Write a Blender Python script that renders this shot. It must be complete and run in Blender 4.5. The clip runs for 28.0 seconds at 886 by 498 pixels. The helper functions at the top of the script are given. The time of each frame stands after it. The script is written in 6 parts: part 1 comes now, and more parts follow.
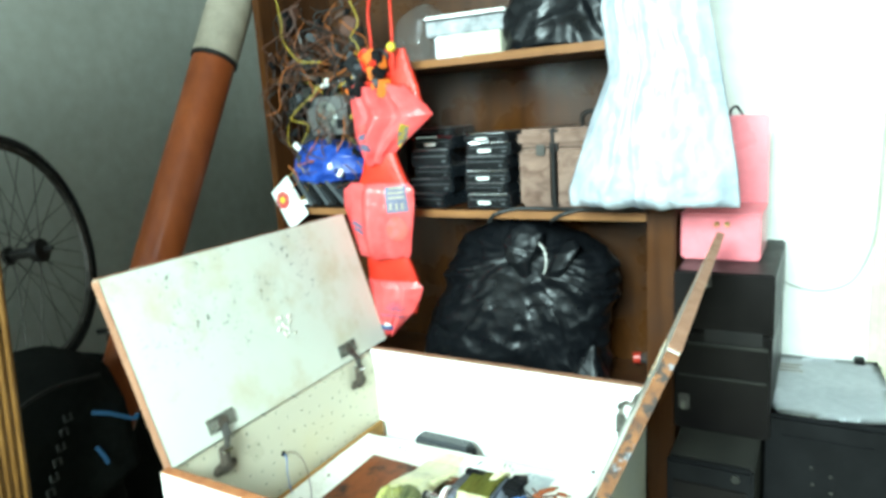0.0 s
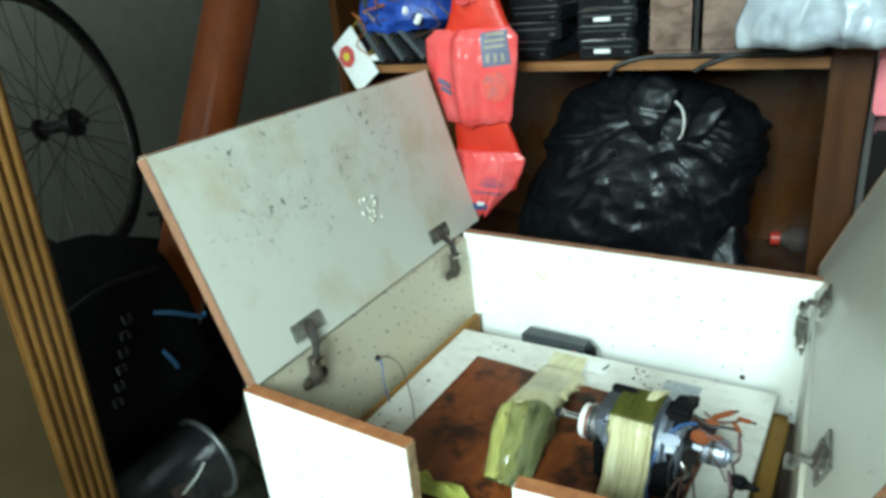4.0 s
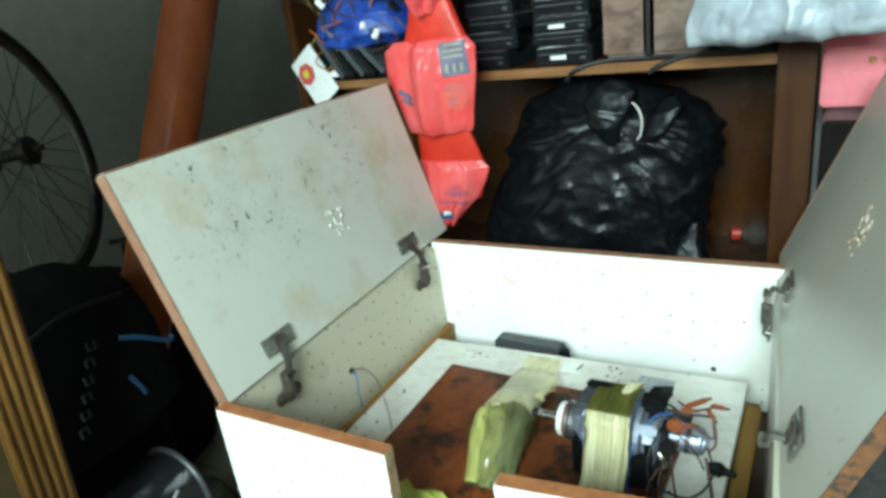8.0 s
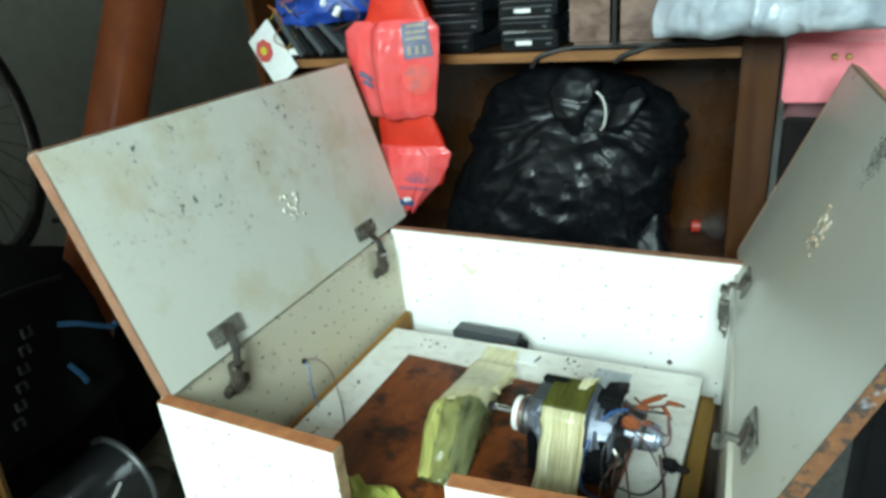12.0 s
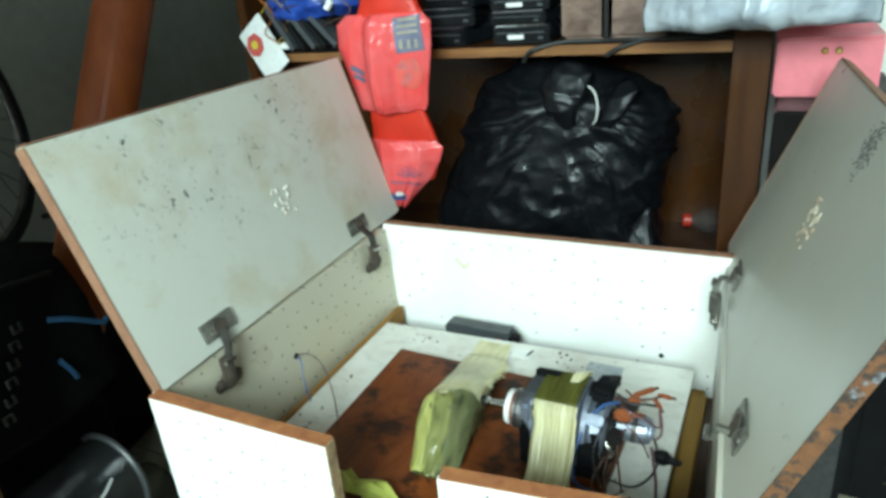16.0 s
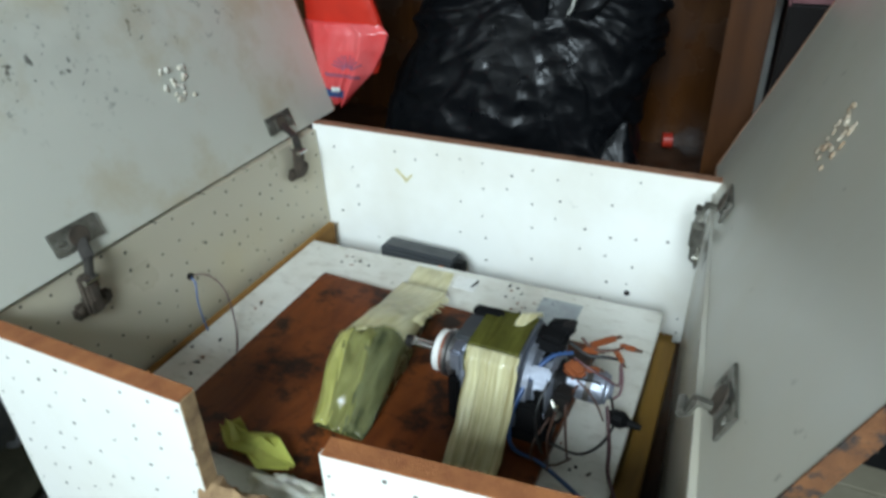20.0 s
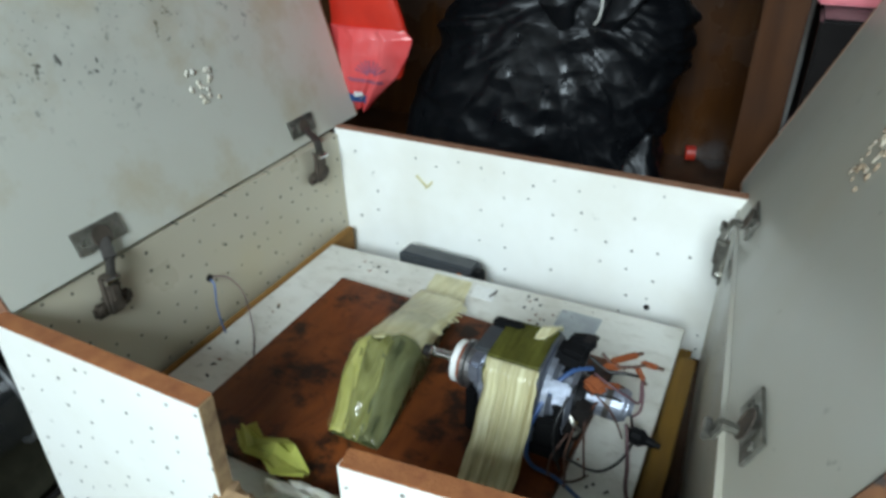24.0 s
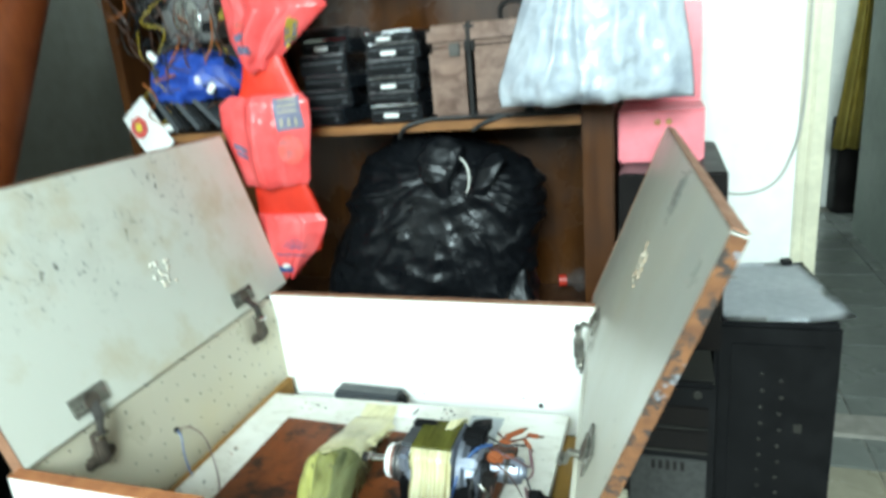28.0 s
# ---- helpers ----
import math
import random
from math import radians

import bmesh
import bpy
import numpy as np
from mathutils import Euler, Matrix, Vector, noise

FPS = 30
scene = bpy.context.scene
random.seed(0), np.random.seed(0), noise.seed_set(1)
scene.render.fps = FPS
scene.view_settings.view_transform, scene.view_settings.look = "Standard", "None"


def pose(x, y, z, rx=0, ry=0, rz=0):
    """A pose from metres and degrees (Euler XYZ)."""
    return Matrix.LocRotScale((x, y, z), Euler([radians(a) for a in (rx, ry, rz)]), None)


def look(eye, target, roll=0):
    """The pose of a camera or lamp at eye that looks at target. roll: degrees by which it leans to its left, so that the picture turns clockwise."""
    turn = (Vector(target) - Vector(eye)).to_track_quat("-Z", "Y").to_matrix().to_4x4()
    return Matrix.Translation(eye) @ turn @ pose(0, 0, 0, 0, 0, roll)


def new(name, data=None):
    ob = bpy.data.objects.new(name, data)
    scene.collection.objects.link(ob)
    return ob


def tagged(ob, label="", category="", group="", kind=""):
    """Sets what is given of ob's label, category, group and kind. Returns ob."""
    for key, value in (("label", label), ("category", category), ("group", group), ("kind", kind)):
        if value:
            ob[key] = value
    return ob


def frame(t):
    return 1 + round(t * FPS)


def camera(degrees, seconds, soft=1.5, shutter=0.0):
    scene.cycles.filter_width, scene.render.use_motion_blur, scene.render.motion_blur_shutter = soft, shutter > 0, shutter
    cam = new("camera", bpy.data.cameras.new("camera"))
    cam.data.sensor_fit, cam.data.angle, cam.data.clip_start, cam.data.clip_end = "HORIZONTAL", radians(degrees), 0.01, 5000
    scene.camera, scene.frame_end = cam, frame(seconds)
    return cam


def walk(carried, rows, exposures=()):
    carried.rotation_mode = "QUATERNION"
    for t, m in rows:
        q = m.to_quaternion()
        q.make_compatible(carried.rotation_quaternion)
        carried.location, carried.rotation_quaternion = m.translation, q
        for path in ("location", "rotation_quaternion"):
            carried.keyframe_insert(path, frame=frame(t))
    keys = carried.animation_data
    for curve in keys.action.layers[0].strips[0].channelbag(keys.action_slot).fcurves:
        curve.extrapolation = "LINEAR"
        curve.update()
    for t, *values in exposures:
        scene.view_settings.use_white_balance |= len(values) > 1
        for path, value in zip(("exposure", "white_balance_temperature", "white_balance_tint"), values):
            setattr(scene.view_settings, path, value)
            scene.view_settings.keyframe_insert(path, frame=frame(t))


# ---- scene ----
import functools

from mathutils.bvhtree import BVHTree

# camera and walk
cam = camera(67.5, 28.0, soft=3.3, shutter=0.5)
PATH = [
    (0, (0.897, -1.19, 1.071), (-0.095, 0.501, 0.672), -3.8),
    (0.5, (0.866, -1.174, 1.079), (-0.184, 0.431, 0.511), -1.9),
    (1, (0.78, -1.093, 1.04), (-0.293, 0.374, 0.205), -3.8),
    (1.5, (0.76, -1.082, 1.045), (-0.282, 0.403, 0.203), -5.0),
    (2, (0.771, -1.09, 1.03), (-0.427, 0.333, 0.295), -16.9),
    (2.5, (0.731, -1.057, 1.021), (-0.37, 0.408, 0.22), -14.5),
    (3, (0.64, -1.032, 1.016), (-0.159, 0.589, 0.159), -3.9),
    (3.5, (0.645, -1.025, 1.022), (-0.225, 0.587, 0.219), -5.0),
    (4, (0.653, -1.046, 1.021), (-0.4, 0.474, 0.258), -5.9),
    (4.5, (0.652, -1.05, 1.017), (-0.44, 0.451, 0.271), -8.1),
    (6.5, (0.655, -1.062, 1.001), (-0.357, 0.514, 0.3), -8.2),
    (7, (0.656, -1.063, 1.003), (-0.332, 0.533, 0.312), -7.9),
    (7.5, (0.655, -1.058, 1.003), (-0.335, 0.536, 0.313), -8.0),
    (8, (0.656, -1.054, 1.001), (-0.324, 0.536, 0.286), -7.7),
    (8.5, (0.656, -1.035, 0.998), (-0.27, 0.565, 0.235), -5.8),
    (9, (0.649, -1.034, 1.002), (-0.316, 0.552, 0.259), -5.5),
    (9.5, (0.647, -1.028, 1.005), (-0.313, 0.559, 0.257), -5.7),
    (10, (0.651, -1.023, 0.998), (-0.267, 0.575, 0.221), -5.1),
    (10.5, (0.647, -1.019, 0.996), (-0.248, 0.58, 0.194), -5.6),
    (11, (0.647, -1.02, 0.997), (-0.244, 0.584, 0.201), -5.5),
    (11.5, (0.651, -1.022, 1.0), (-0.236, 0.588, 0.212), -5.3),
    (12, (0.65, -1.024, 1.0), (-0.229, 0.596, 0.224), -5.4),
    (12.5, (0.65, -1.025, 0.998), (-0.216, 0.602, 0.223), -5.4),
    (14.5, (0.652, -1.021, 0.997), (-0.214, 0.601, 0.212), -5.5),
    (15, (0.65, -1.021, 0.998), (-0.213, 0.606, 0.216), -5.9),
    (15.5, (0.648, -1.023, 0.998), (-0.214, 0.603, 0.215), -5.8),
    (16, (0.651, -1.024, 0.997), (-0.208, 0.601, 0.208), -5.3),
    (16.5, (0.65, -1.015, 0.99), (-0.158, 0.611, 0.151), -3.7),
    (17, (0.659, -1.021, 0.987), (-0.031, 0.657, 0.146), -2.5),
    (17.5, (0.652, -1.022, 0.985), (-0.009, 0.665, 0.139), -2.6),
    (18, (0.592, -0.959, 0.962), (-0.091, 0.67, 0.025), -0.2),
    (18.5, (0.594, -0.896, 0.923), (-0.205, 0.641, -0.076), -1.0),
    (19, (0.612, -0.862, 0.902), (-0.196, 0.681, -0.081), -1.9),
    (19.5, (0.611, -0.861, 0.904), (-0.155, 0.675, -0.123), -1.8),
    (20, (0.622, -0.857, 0.906), (-0.121, 0.703, -0.102), -1.5),
    (20.5, (0.618, -0.854, 0.906), (-0.139, 0.703, -0.094), -0.9),
    (21, (0.616, -0.856, 0.907), (-0.138, 0.704, -0.091), -0.7),
    (21.5, (0.614, -0.855, 0.906), (-0.141, 0.702, -0.096), -0.7),
    (23.5, (0.614, -0.852, 0.907), (-0.161, 0.694, -0.098), -0.6),
    (24, (0.611, -0.854, 0.909), (-0.17, 0.694, -0.088), -0.5),
    (24.5, (0.609, -0.859, 0.912), (-0.185, 0.69, -0.074), -0.8),
    (25, (0.61, -0.859, 0.913), (-0.181, 0.695, -0.067), -0.7),
    (25.5, (0.608, -0.862, 0.914), (-0.179, 0.689, -0.074), -0.5),
    (26, (0.606, -0.863, 0.914), (-0.175, 0.692, -0.072), -0.5),
    (26.5, (0.606, -0.864, 0.912), (-0.123, 0.712, -0.081), 1.1),
    (27, (0.598, -0.887, 0.92), (-0.031, 0.762, -0.02), 2.7),
    (27.5, (0.619, -0.945, 0.955), (0.068, 0.808, 0.167), 2.2),
    (28, (0.722, -1.06, 0.977), (0.094, 0.75, 0.402), -5.0),
]
EXPOSURES = [(0, 0.86, 6350, -1), (0.5, 0.6, 6250, -2), (1.0, 0.24, 6150, -4), (2.0, -0.02, 6300, -1), (3.0, -0.25, 6400, 2), (4.0, -0.11, 6380, 2), (9.0, -0.16, 6430, 3), (16.0, -0.21, 6430, 4), (17.5, -0.36, 6400, 7), (18.0, -0.42, 6450, 13),
             (20.0, -0.66, 6400, 18), (23.5, -0.69, 6400, 18), (26.2, -0.69, 6400, 18), (27.0, -0.98, 6250, 17), (27.4, -0.6, 6500, 12), (27.8, -0.1, 6300, 8), (28.0, 0.28, 6450, 7)]
walk(cam, [(t, look(e, a, r)) for t, e, a, r in PATH], EXPOSURES)

# world: overcast daylight that enters by the two windows behind the camera
world = bpy.data.worlds.new("world")
scene.world = world
world.use_nodes = True
wn = world.node_tree
sky = wn.nodes.new("ShaderNodeTexSky")
sky.sky_type, sky.sun_disc = "NISHITA", False
sky.sun_elevation, sky.sun_rotation = radians(40), radians(180)
wn.links.new(sky.outputs[0], wn.nodes["Background"].inputs[0])
wn.nodes["Background"].inputs[1].default_value = 0.10


def daylight(name, eye, target, w, h, watts, color=(0.79, 1.0, 1.03)):
    lamp = bpy.data.lights.new(name, "AREA")
    lamp.shape, lamp.size, lamp.size_y, lamp.energy, lamp.color = "RECTANGLE", w, h, watts, color
    ob = new(name, lamp)
    ob.matrix_world = look(eye, target)
    return ob


daylight("window_daylight", (0.80, -2.44, 1.75), (0.32, 0, 0.6), 0.9, 0.8, 138)
daylight("side_window_daylight", (-0.70, -2.44, 1.35), (0.6, 0.4, 1.0), 0.5, 1.2, 19)
# Added lamp that brightens the hall; no window is modelled there.
daylight("hall_daylight", (2.40, 2.60, 1.5), (1.2, 2.72, 0.9), 0.4, 1.2, 24)


# ---- materials ----
def nodes_of(name, rough=0.6, metal=0.0, spec=0.5):
    m = bpy.data.materials.new(name)
    m.use_nodes = True
    nt = m.node_tree
    b = nt.nodes["Principled BSDF"]
    b.inputs["Roughness"].default_value = rough
    b.inputs["Metallic"].default_value = metal
    b.inputs["Specular IOR Level"].default_value = spec
    tc = nt.nodes.new("ShaderNodeTexCoord")
    return m, nt, b, tc.outputs["Object"]


def stretch(nt, src, scale):
    mp = nt.nodes.new("ShaderNodeMapping")
    mp.inputs["Scale"].default_value = scale
    nt.links.new(src, mp.inputs["Vector"])
    return mp.outputs[0]


def noise_node(nt, src, scale, detail=5.0, rough=0.55, dist=0.0):
    n = nt.nodes.new("ShaderNodeTexNoise")
    n.inputs["Scale"].default_value, n.inputs["Detail"].default_value = scale, detail
    n.inputs["Roughness"].default_value, n.inputs["Distortion"].default_value = rough, dist
    nt.links.new(src, n.inputs["Vector"])
    return n.outputs[0]


def fit_range(nt, src, a, b, c=0.0, d=1.0):
    r = nt.nodes.new("ShaderNodeMapRange")
    for i, v in enumerate((a, b, c, d)):
        r.inputs[i + 1].default_value = v
    nt.links.new(src, r.inputs[0])
    return r.outputs[0]


def times(nt, a, b):
    r = nt.nodes.new("ShaderNodeMath")
    r.operation = "MULTIPLY"
    nt.links.new(a, r.inputs[0])
    if isinstance(b, float):
        r.inputs[1].default_value = b
    else:
        nt.links.new(b, r.inputs[1])
    return r.outputs[0]


def mixed(nt, fac, a, b):
    mx = nt.nodes.new("ShaderNodeMix")
    mx.data_type = "RGBA"
    for slot, v in ((6, a), (7, b)):
        if isinstance(v, tuple):
            mx.inputs[slot].default_value = (*v, 1)
        else:
            nt.links.new(v, mx.inputs[slot])
    nt.links.new(fac, mx.inputs[0])
    return mx.outputs[2]


def bumped(nt, b, height, strength, distance=0.002):
    bp = nt.nodes.new("ShaderNodeBump")
    bp.inputs["Strength"].default_value, bp.inputs["Distance"].default_value = strength, distance
    nt.links.new(height, bp.inputs["Height"])
    nt.links.new(bp.outputs[0], b.inputs["Normal"])


def mat(name, color, rough=0.6, metal=0.0, second=None, scale=15.0, bump=0.15, spec=0.5, rvar=0.12, vary=0.0):
    """A plain surface with stains at one scale, grain at a finer one and uneven gloss."""
    m, nt, b, co = nodes_of(name, rough, metal, spec)
    second = second or tuple(v * 0.72 for v in color)
    n1, n2 = noise_node(nt, co, scale), noise_node(nt, co, scale * 9)
    col = mixed(nt, fit_range(nt, n1, 0.35, 0.72), color, second)
    fine = mixed(nt, fit_range(nt, n2, 0.3, 0.8, 0, 0.35), col, tuple(v * 0.6 for v in second))
    if vary:
        oi = nt.nodes.new("ShaderNodeObjectInfo")
        fine = mixed(nt, times(nt, oi.outputs["Random"], vary), fine, tuple(v * 0.35 for v in color))
    nt.links.new(fine, b.inputs["Base Color"])
    nt.links.new(fit_range(nt, n1, 0.3, 0.7, max(0.04, rough - rvar), min(1, rough + rvar)), b.inputs["Roughness"])
    if bump:
        bumped(nt, b, n2, bump)
    return m


def melamine(name, dots=0.0, grime=0.4, color=(0.90, 0.90, 0.85), axes="XZ", size_of=0.062, per_metre=25.0, fewer=0.2):
    """White melamine facing: yellowed patches, and small dark dents where pins were."""
    m, nt, b, co = nodes_of(name, 0.34)
    n1 = noise_node(nt, co, 5, 6)
    col = mixed(nt, fit_range(nt, n1, 0.45, 0.8, 0, grime), color, (0.52, 0.44, 0.27))
    n2 = noise_node(nt, co, 2.2, 4)
    col = mixed(nt, fit_range(nt, n2, 0.4, 0.75, 0, 0.25), col, (0.70, 0.71, 0.66))
    n3 = noise_node(nt, co, 46, 3)
    col = mixed(nt, times(nt, fit_range(nt, n3, 0.68, 0.74), fit_range(nt, n1, 0.5, 0.66, 0, grime * 1.6)), col, (0.10, 0.085, 0.06))
    if dots:
        vo = nt.nodes.new("ShaderNodeTexVoronoi")
        vo.voronoi_dimensions = "2D"
        vo.inputs["Scale"].default_value, vo.inputs["Randomness"].default_value = per_metre, 0.62
        sep, com = nt.nodes.new("ShaderNodeSeparateXYZ"), nt.nodes.new("ShaderNodeCombineXYZ")
        nt.links.new(co, sep.inputs[0])
        nt.links.new(sep.outputs[axes[0]], com.inputs[0])
        nt.links.new(sep.outputs[axes[1]], com.inputs[1])
        nt.links.new(com.outputs[0], vo.inputs["Vector"])
        pick = nt.nodes.new("ShaderNodeSeparateColor")
        nt.links.new(vo.outputs["Color"], pick.inputs[0])
        size = fit_range(nt, pick.outputs[0], fewer, 1.0, size_of * 0.62, size_of)
        shown = nt.nodes.new("ShaderNodeMath")
        shown.operation = "GREATER_THAN"
        shown.inputs[1].default_value = fewer
        nt.links.new(pick.outputs[0], shown.inputs[0])
        less = nt.nodes.new("ShaderNodeMath")
        less.operation = "LESS_THAN"
        nt.links.new(vo.outputs["Distance"], less.inputs[0])
        nt.links.new(size, less.inputs[1])
        pit = times(nt, less.outputs[0], shown.outputs[0])
        col = mixed(nt, times(nt, pit, dots), col, (0.05, 0.045, 0.035))
    nt.links.new(col, b.inputs["Base Color"])
    nt.links.new(fit_range(nt, n1, 0.3, 0.7, 0.24, 0.5), b.inputs["Roughness"])
    bumped(nt, b, noise_node(nt, co, 90, 2), 0.05, 0.001)
    return m


def dirty_board(name):
    """An old white board: grey smudges at two scales and fine brown spatter."""
    m, nt, b, co = nodes_of(name, 0.42)
    n1, n2 = noise_node(nt, co, 7, 6, 0.65), noise_node(nt, stretch(nt, co, (1.0, 2.2, 1.0)), 26, 5, 0.7)
    col = mixed(nt, fit_range(nt, n1, 0.42, 0.72, 0, 0.6), (0.70, 0.69, 0.63), (0.44, 0.40, 0.32))
    col = mixed(nt, fit_range(nt, n2, 0.52, 0.72, 0, 0.55), col, (0.33, 0.29, 0.22))
    n3 = noise_node(nt, co, 95, 3, 0.6)
    col = mixed(nt, times(nt, fit_range(nt, n3, 0.64, 0.70), fit_range(nt, n1, 0.46, 0.60, 0, 0.9)), col, (0.10, 0.07, 0.045))
    nt.links.new(col, b.inputs["Base Color"])
    nt.links.new(fit_range(nt, n1, 0.3, 0.7, 0.3, 0.6), b.inputs["Roughness"])
    bumped(nt, b, n2, 0.12, 0.001)
    return m


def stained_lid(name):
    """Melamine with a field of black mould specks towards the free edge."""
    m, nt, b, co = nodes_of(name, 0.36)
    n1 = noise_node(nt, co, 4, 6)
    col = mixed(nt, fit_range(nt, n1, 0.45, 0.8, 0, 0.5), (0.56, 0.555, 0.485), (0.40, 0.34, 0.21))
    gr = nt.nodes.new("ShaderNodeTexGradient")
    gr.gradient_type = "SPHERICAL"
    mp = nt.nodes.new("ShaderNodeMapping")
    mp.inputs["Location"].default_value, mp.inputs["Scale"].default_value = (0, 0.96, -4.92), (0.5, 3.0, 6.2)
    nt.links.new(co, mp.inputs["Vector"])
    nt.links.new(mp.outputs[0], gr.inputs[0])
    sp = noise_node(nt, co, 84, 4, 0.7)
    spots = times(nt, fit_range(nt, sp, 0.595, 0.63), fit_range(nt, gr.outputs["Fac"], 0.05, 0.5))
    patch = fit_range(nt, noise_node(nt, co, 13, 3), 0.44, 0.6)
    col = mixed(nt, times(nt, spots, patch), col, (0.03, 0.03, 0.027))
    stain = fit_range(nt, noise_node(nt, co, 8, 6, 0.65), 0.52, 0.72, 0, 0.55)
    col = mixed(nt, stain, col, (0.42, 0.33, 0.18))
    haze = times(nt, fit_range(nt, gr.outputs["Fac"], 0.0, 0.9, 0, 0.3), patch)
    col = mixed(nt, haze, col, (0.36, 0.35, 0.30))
    nt.links.new(col, b.inputs["Base Color"])
    bumped(nt, b, noise_node(nt, co, 80, 2), 0.06, 0.001)
    return m


def wood(name, a, c, rough=0.45, along=(1.0, 14.0, 14.0), scale=5.0, wear=None, bump=0.12, spec=0.2):
    m, nt, b, co = nodes_of(name, rough, 0.0, spec)
    st = stretch(nt, co, along)
    n1 = noise_node(nt, st, scale, 7, 0.6, 0.8)
    n2 = noise_node(nt, co, 7, 5)
    col = mixed(nt, fit_range(nt, n1, 0.3, 0.72), a, c)
    col = mixed(nt, fit_range(nt, n2, 0.45, 0.75, 0, 0.5), col, tuple(v * 0.45 for v in c))
    if wear:
        n3 = noise_node(nt, co, 17, 8, 0.7)
        col = mixed(nt, fit_range(nt, n3, 0.50, 0.62), col, wear)
    nt.links.new(col, b.inputs["Base Color"])
    nt.links.new(fit_range(nt, n2, 0.3, 0.7, rough - 0.12, rough + 0.15), b.inputs["Roughness"])
    bumped(nt, b, n1, bump)
    return m


def film_plastic(name, color, second, rough=0.3, lucent=0.25, scale=18.0, bump=0.5):
    """Thin crumpled plastic that lets some light through."""
    m, nt, b, co = nodes_of(name, rough)
    n1, n2 = noise_node(nt, co, scale, 5, 0.6, 0.6), noise_node(nt, co, scale * 3, 4)
    nt.links.new(mixed(nt, fit_range(nt, n1, 0.35, 0.7), color, second), b.inputs["Base Color"])
    bumped(nt, b, n2, bump, 0.004)
    tr = nt.nodes.new("ShaderNodeBsdfTranslucent")
    tr.inputs[0].default_value = (*color, 1)
    sh = nt.nodes.new("ShaderNodeMixShader")
    sh.inputs[0].default_value = lucent
    nt.links.new(b.outputs[0], sh.inputs[1])
    nt.links.new(tr.outputs[0], sh.inputs[2])
    nt.links.new(sh.outputs[0], nt.nodes["Material Output"].inputs[0])
    return m


def glassy(name, color, rough=0.08, alpha=0.3):
    m, nt, b, co = nodes_of(name, rough)
    b.inputs["Base Color"].default_value = (*color, 1)
    b.inputs["Alpha"].default_value = alpha
    bumped(nt, b, noise_node(nt, co, 40, 3), 0.3, 0.003)
    return m


def battered(name):
    """Raw chipboard edge with dark bruises and grey paint smears, its brown darkened for shade."""
    m, nt, b, co = nodes_of(name, 0.85)
    n1, n2 = noise_node(nt, co, 60, 4), noise_node(nt, stretch(nt, co, (1, 1.8, 1)), 75, 5, 0.7)
    col = mixed(nt, fit_range(nt, n1, 0.35, 0.7), (0.17, 0.068, 0.023), (0.095, 0.036, 0.013))
    blot = noise_node(nt, stretch(nt, co, (1.0, 1.4, 1.0)), 80, 5, 0.65)
    col = mixed(nt, fit_range(nt, blot, 0.49, 0.60), col, (0.030, 0.022, 0.018))
    n3 = noise_node(nt, co, 40, 4, 0.6)
    col = mixed(nt, fit_range(nt, n3, 0.63, 0.69), col, (0.17, 0.17, 0.18))
    nt.links.new(col, b.inputs["Base Color"])
    bumped(nt, b, n2, 0.8, 0.004)
    return m


# Left wall and recess: the dimness of that side is put into the paint.
M_WALL = mat("shaded_wall_paint", (0.33, 0.325, 0.285), 0.85, second=(0.27, 0.265, 0.23), scale=2.5, bump=0.25, spec=0.2)
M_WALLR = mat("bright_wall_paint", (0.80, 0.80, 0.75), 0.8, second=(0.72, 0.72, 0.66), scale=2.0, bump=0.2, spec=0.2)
# Unseen walls and ceiling, kept dark so that little light bounces back.
M_ROOM = mat("unseen_wall_dark_paint", (0.20, 0.20, 0.19), 0.9, scale=2.0)
M_CEIL = mat("ceiling_paint", (0.34, 0.34, 0.33), 0.9, scale=2.0)
M_GROUT = mat("grout", (0.30, 0.28, 0.24), 0.9, scale=30)
M_HALLG = mat("grey_green_wall_paint", (0.30, 0.335, 0.30), 0.6, scale=3.0, second=(0.25, 0.28, 0.25))
M_TILE = mat("floor_tile", (0.33, 0.30, 0.22), 0.3, second=(0.235, 0.21, 0.15), scale=4.0, bump=0.04, vary=0.12)
M_HTILE = mat("hall_tile", (0.20, 0.21, 0.19), 0.28, scale=3.0, bump=0.04, vary=0.15)
M_JAMB = mat("cream_gloss_paint", (0.66, 0.62, 0.46), 0.4, scale=9.0)
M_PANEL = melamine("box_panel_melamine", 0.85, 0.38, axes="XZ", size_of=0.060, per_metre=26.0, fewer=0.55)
# Inner side faces: the same melamine, darkened in colour for their shade.
M_PANELY = melamine("shaded_side_panel_melamine", 0.9, 0.75, (0.50, 0.45, 0.34), axes="YZ", size_of=0.082, per_metre=33.0, fewer=0.08)
M_PANELR = melamine("shaded_right_panel_melamine", 0.8, 0.6, (0.42, 0.41, 0.36), axes="YZ", size_of=0.07, per_metre=30.0, fewer=0.4)
M_FRONT = melamine("front_panel_melamine", 0.9, 0.30, size_of=0.070, per_metre=33.0, fewer=0.12)
M_PLAIN = melamine("plain_melamine", 0.0, 0.3)
# Lids: white melamine set greyer in colour for the weaker light on them.
M_LIDL = stained_lid("shaded_stained_melamine")
M_LIDR = melamine("shaded_lid_melamine", 0.0, 0.34, (0.445, 0.44, 0.38))
M_CHIP = mat("chipboard_edge", (0.42, 0.155, 0.05), 0.85, second=(0.26, 0.085, 0.03), scale=55.0, bump=0.6)
M_CHIPW = battered("battered_chipboard_edge")
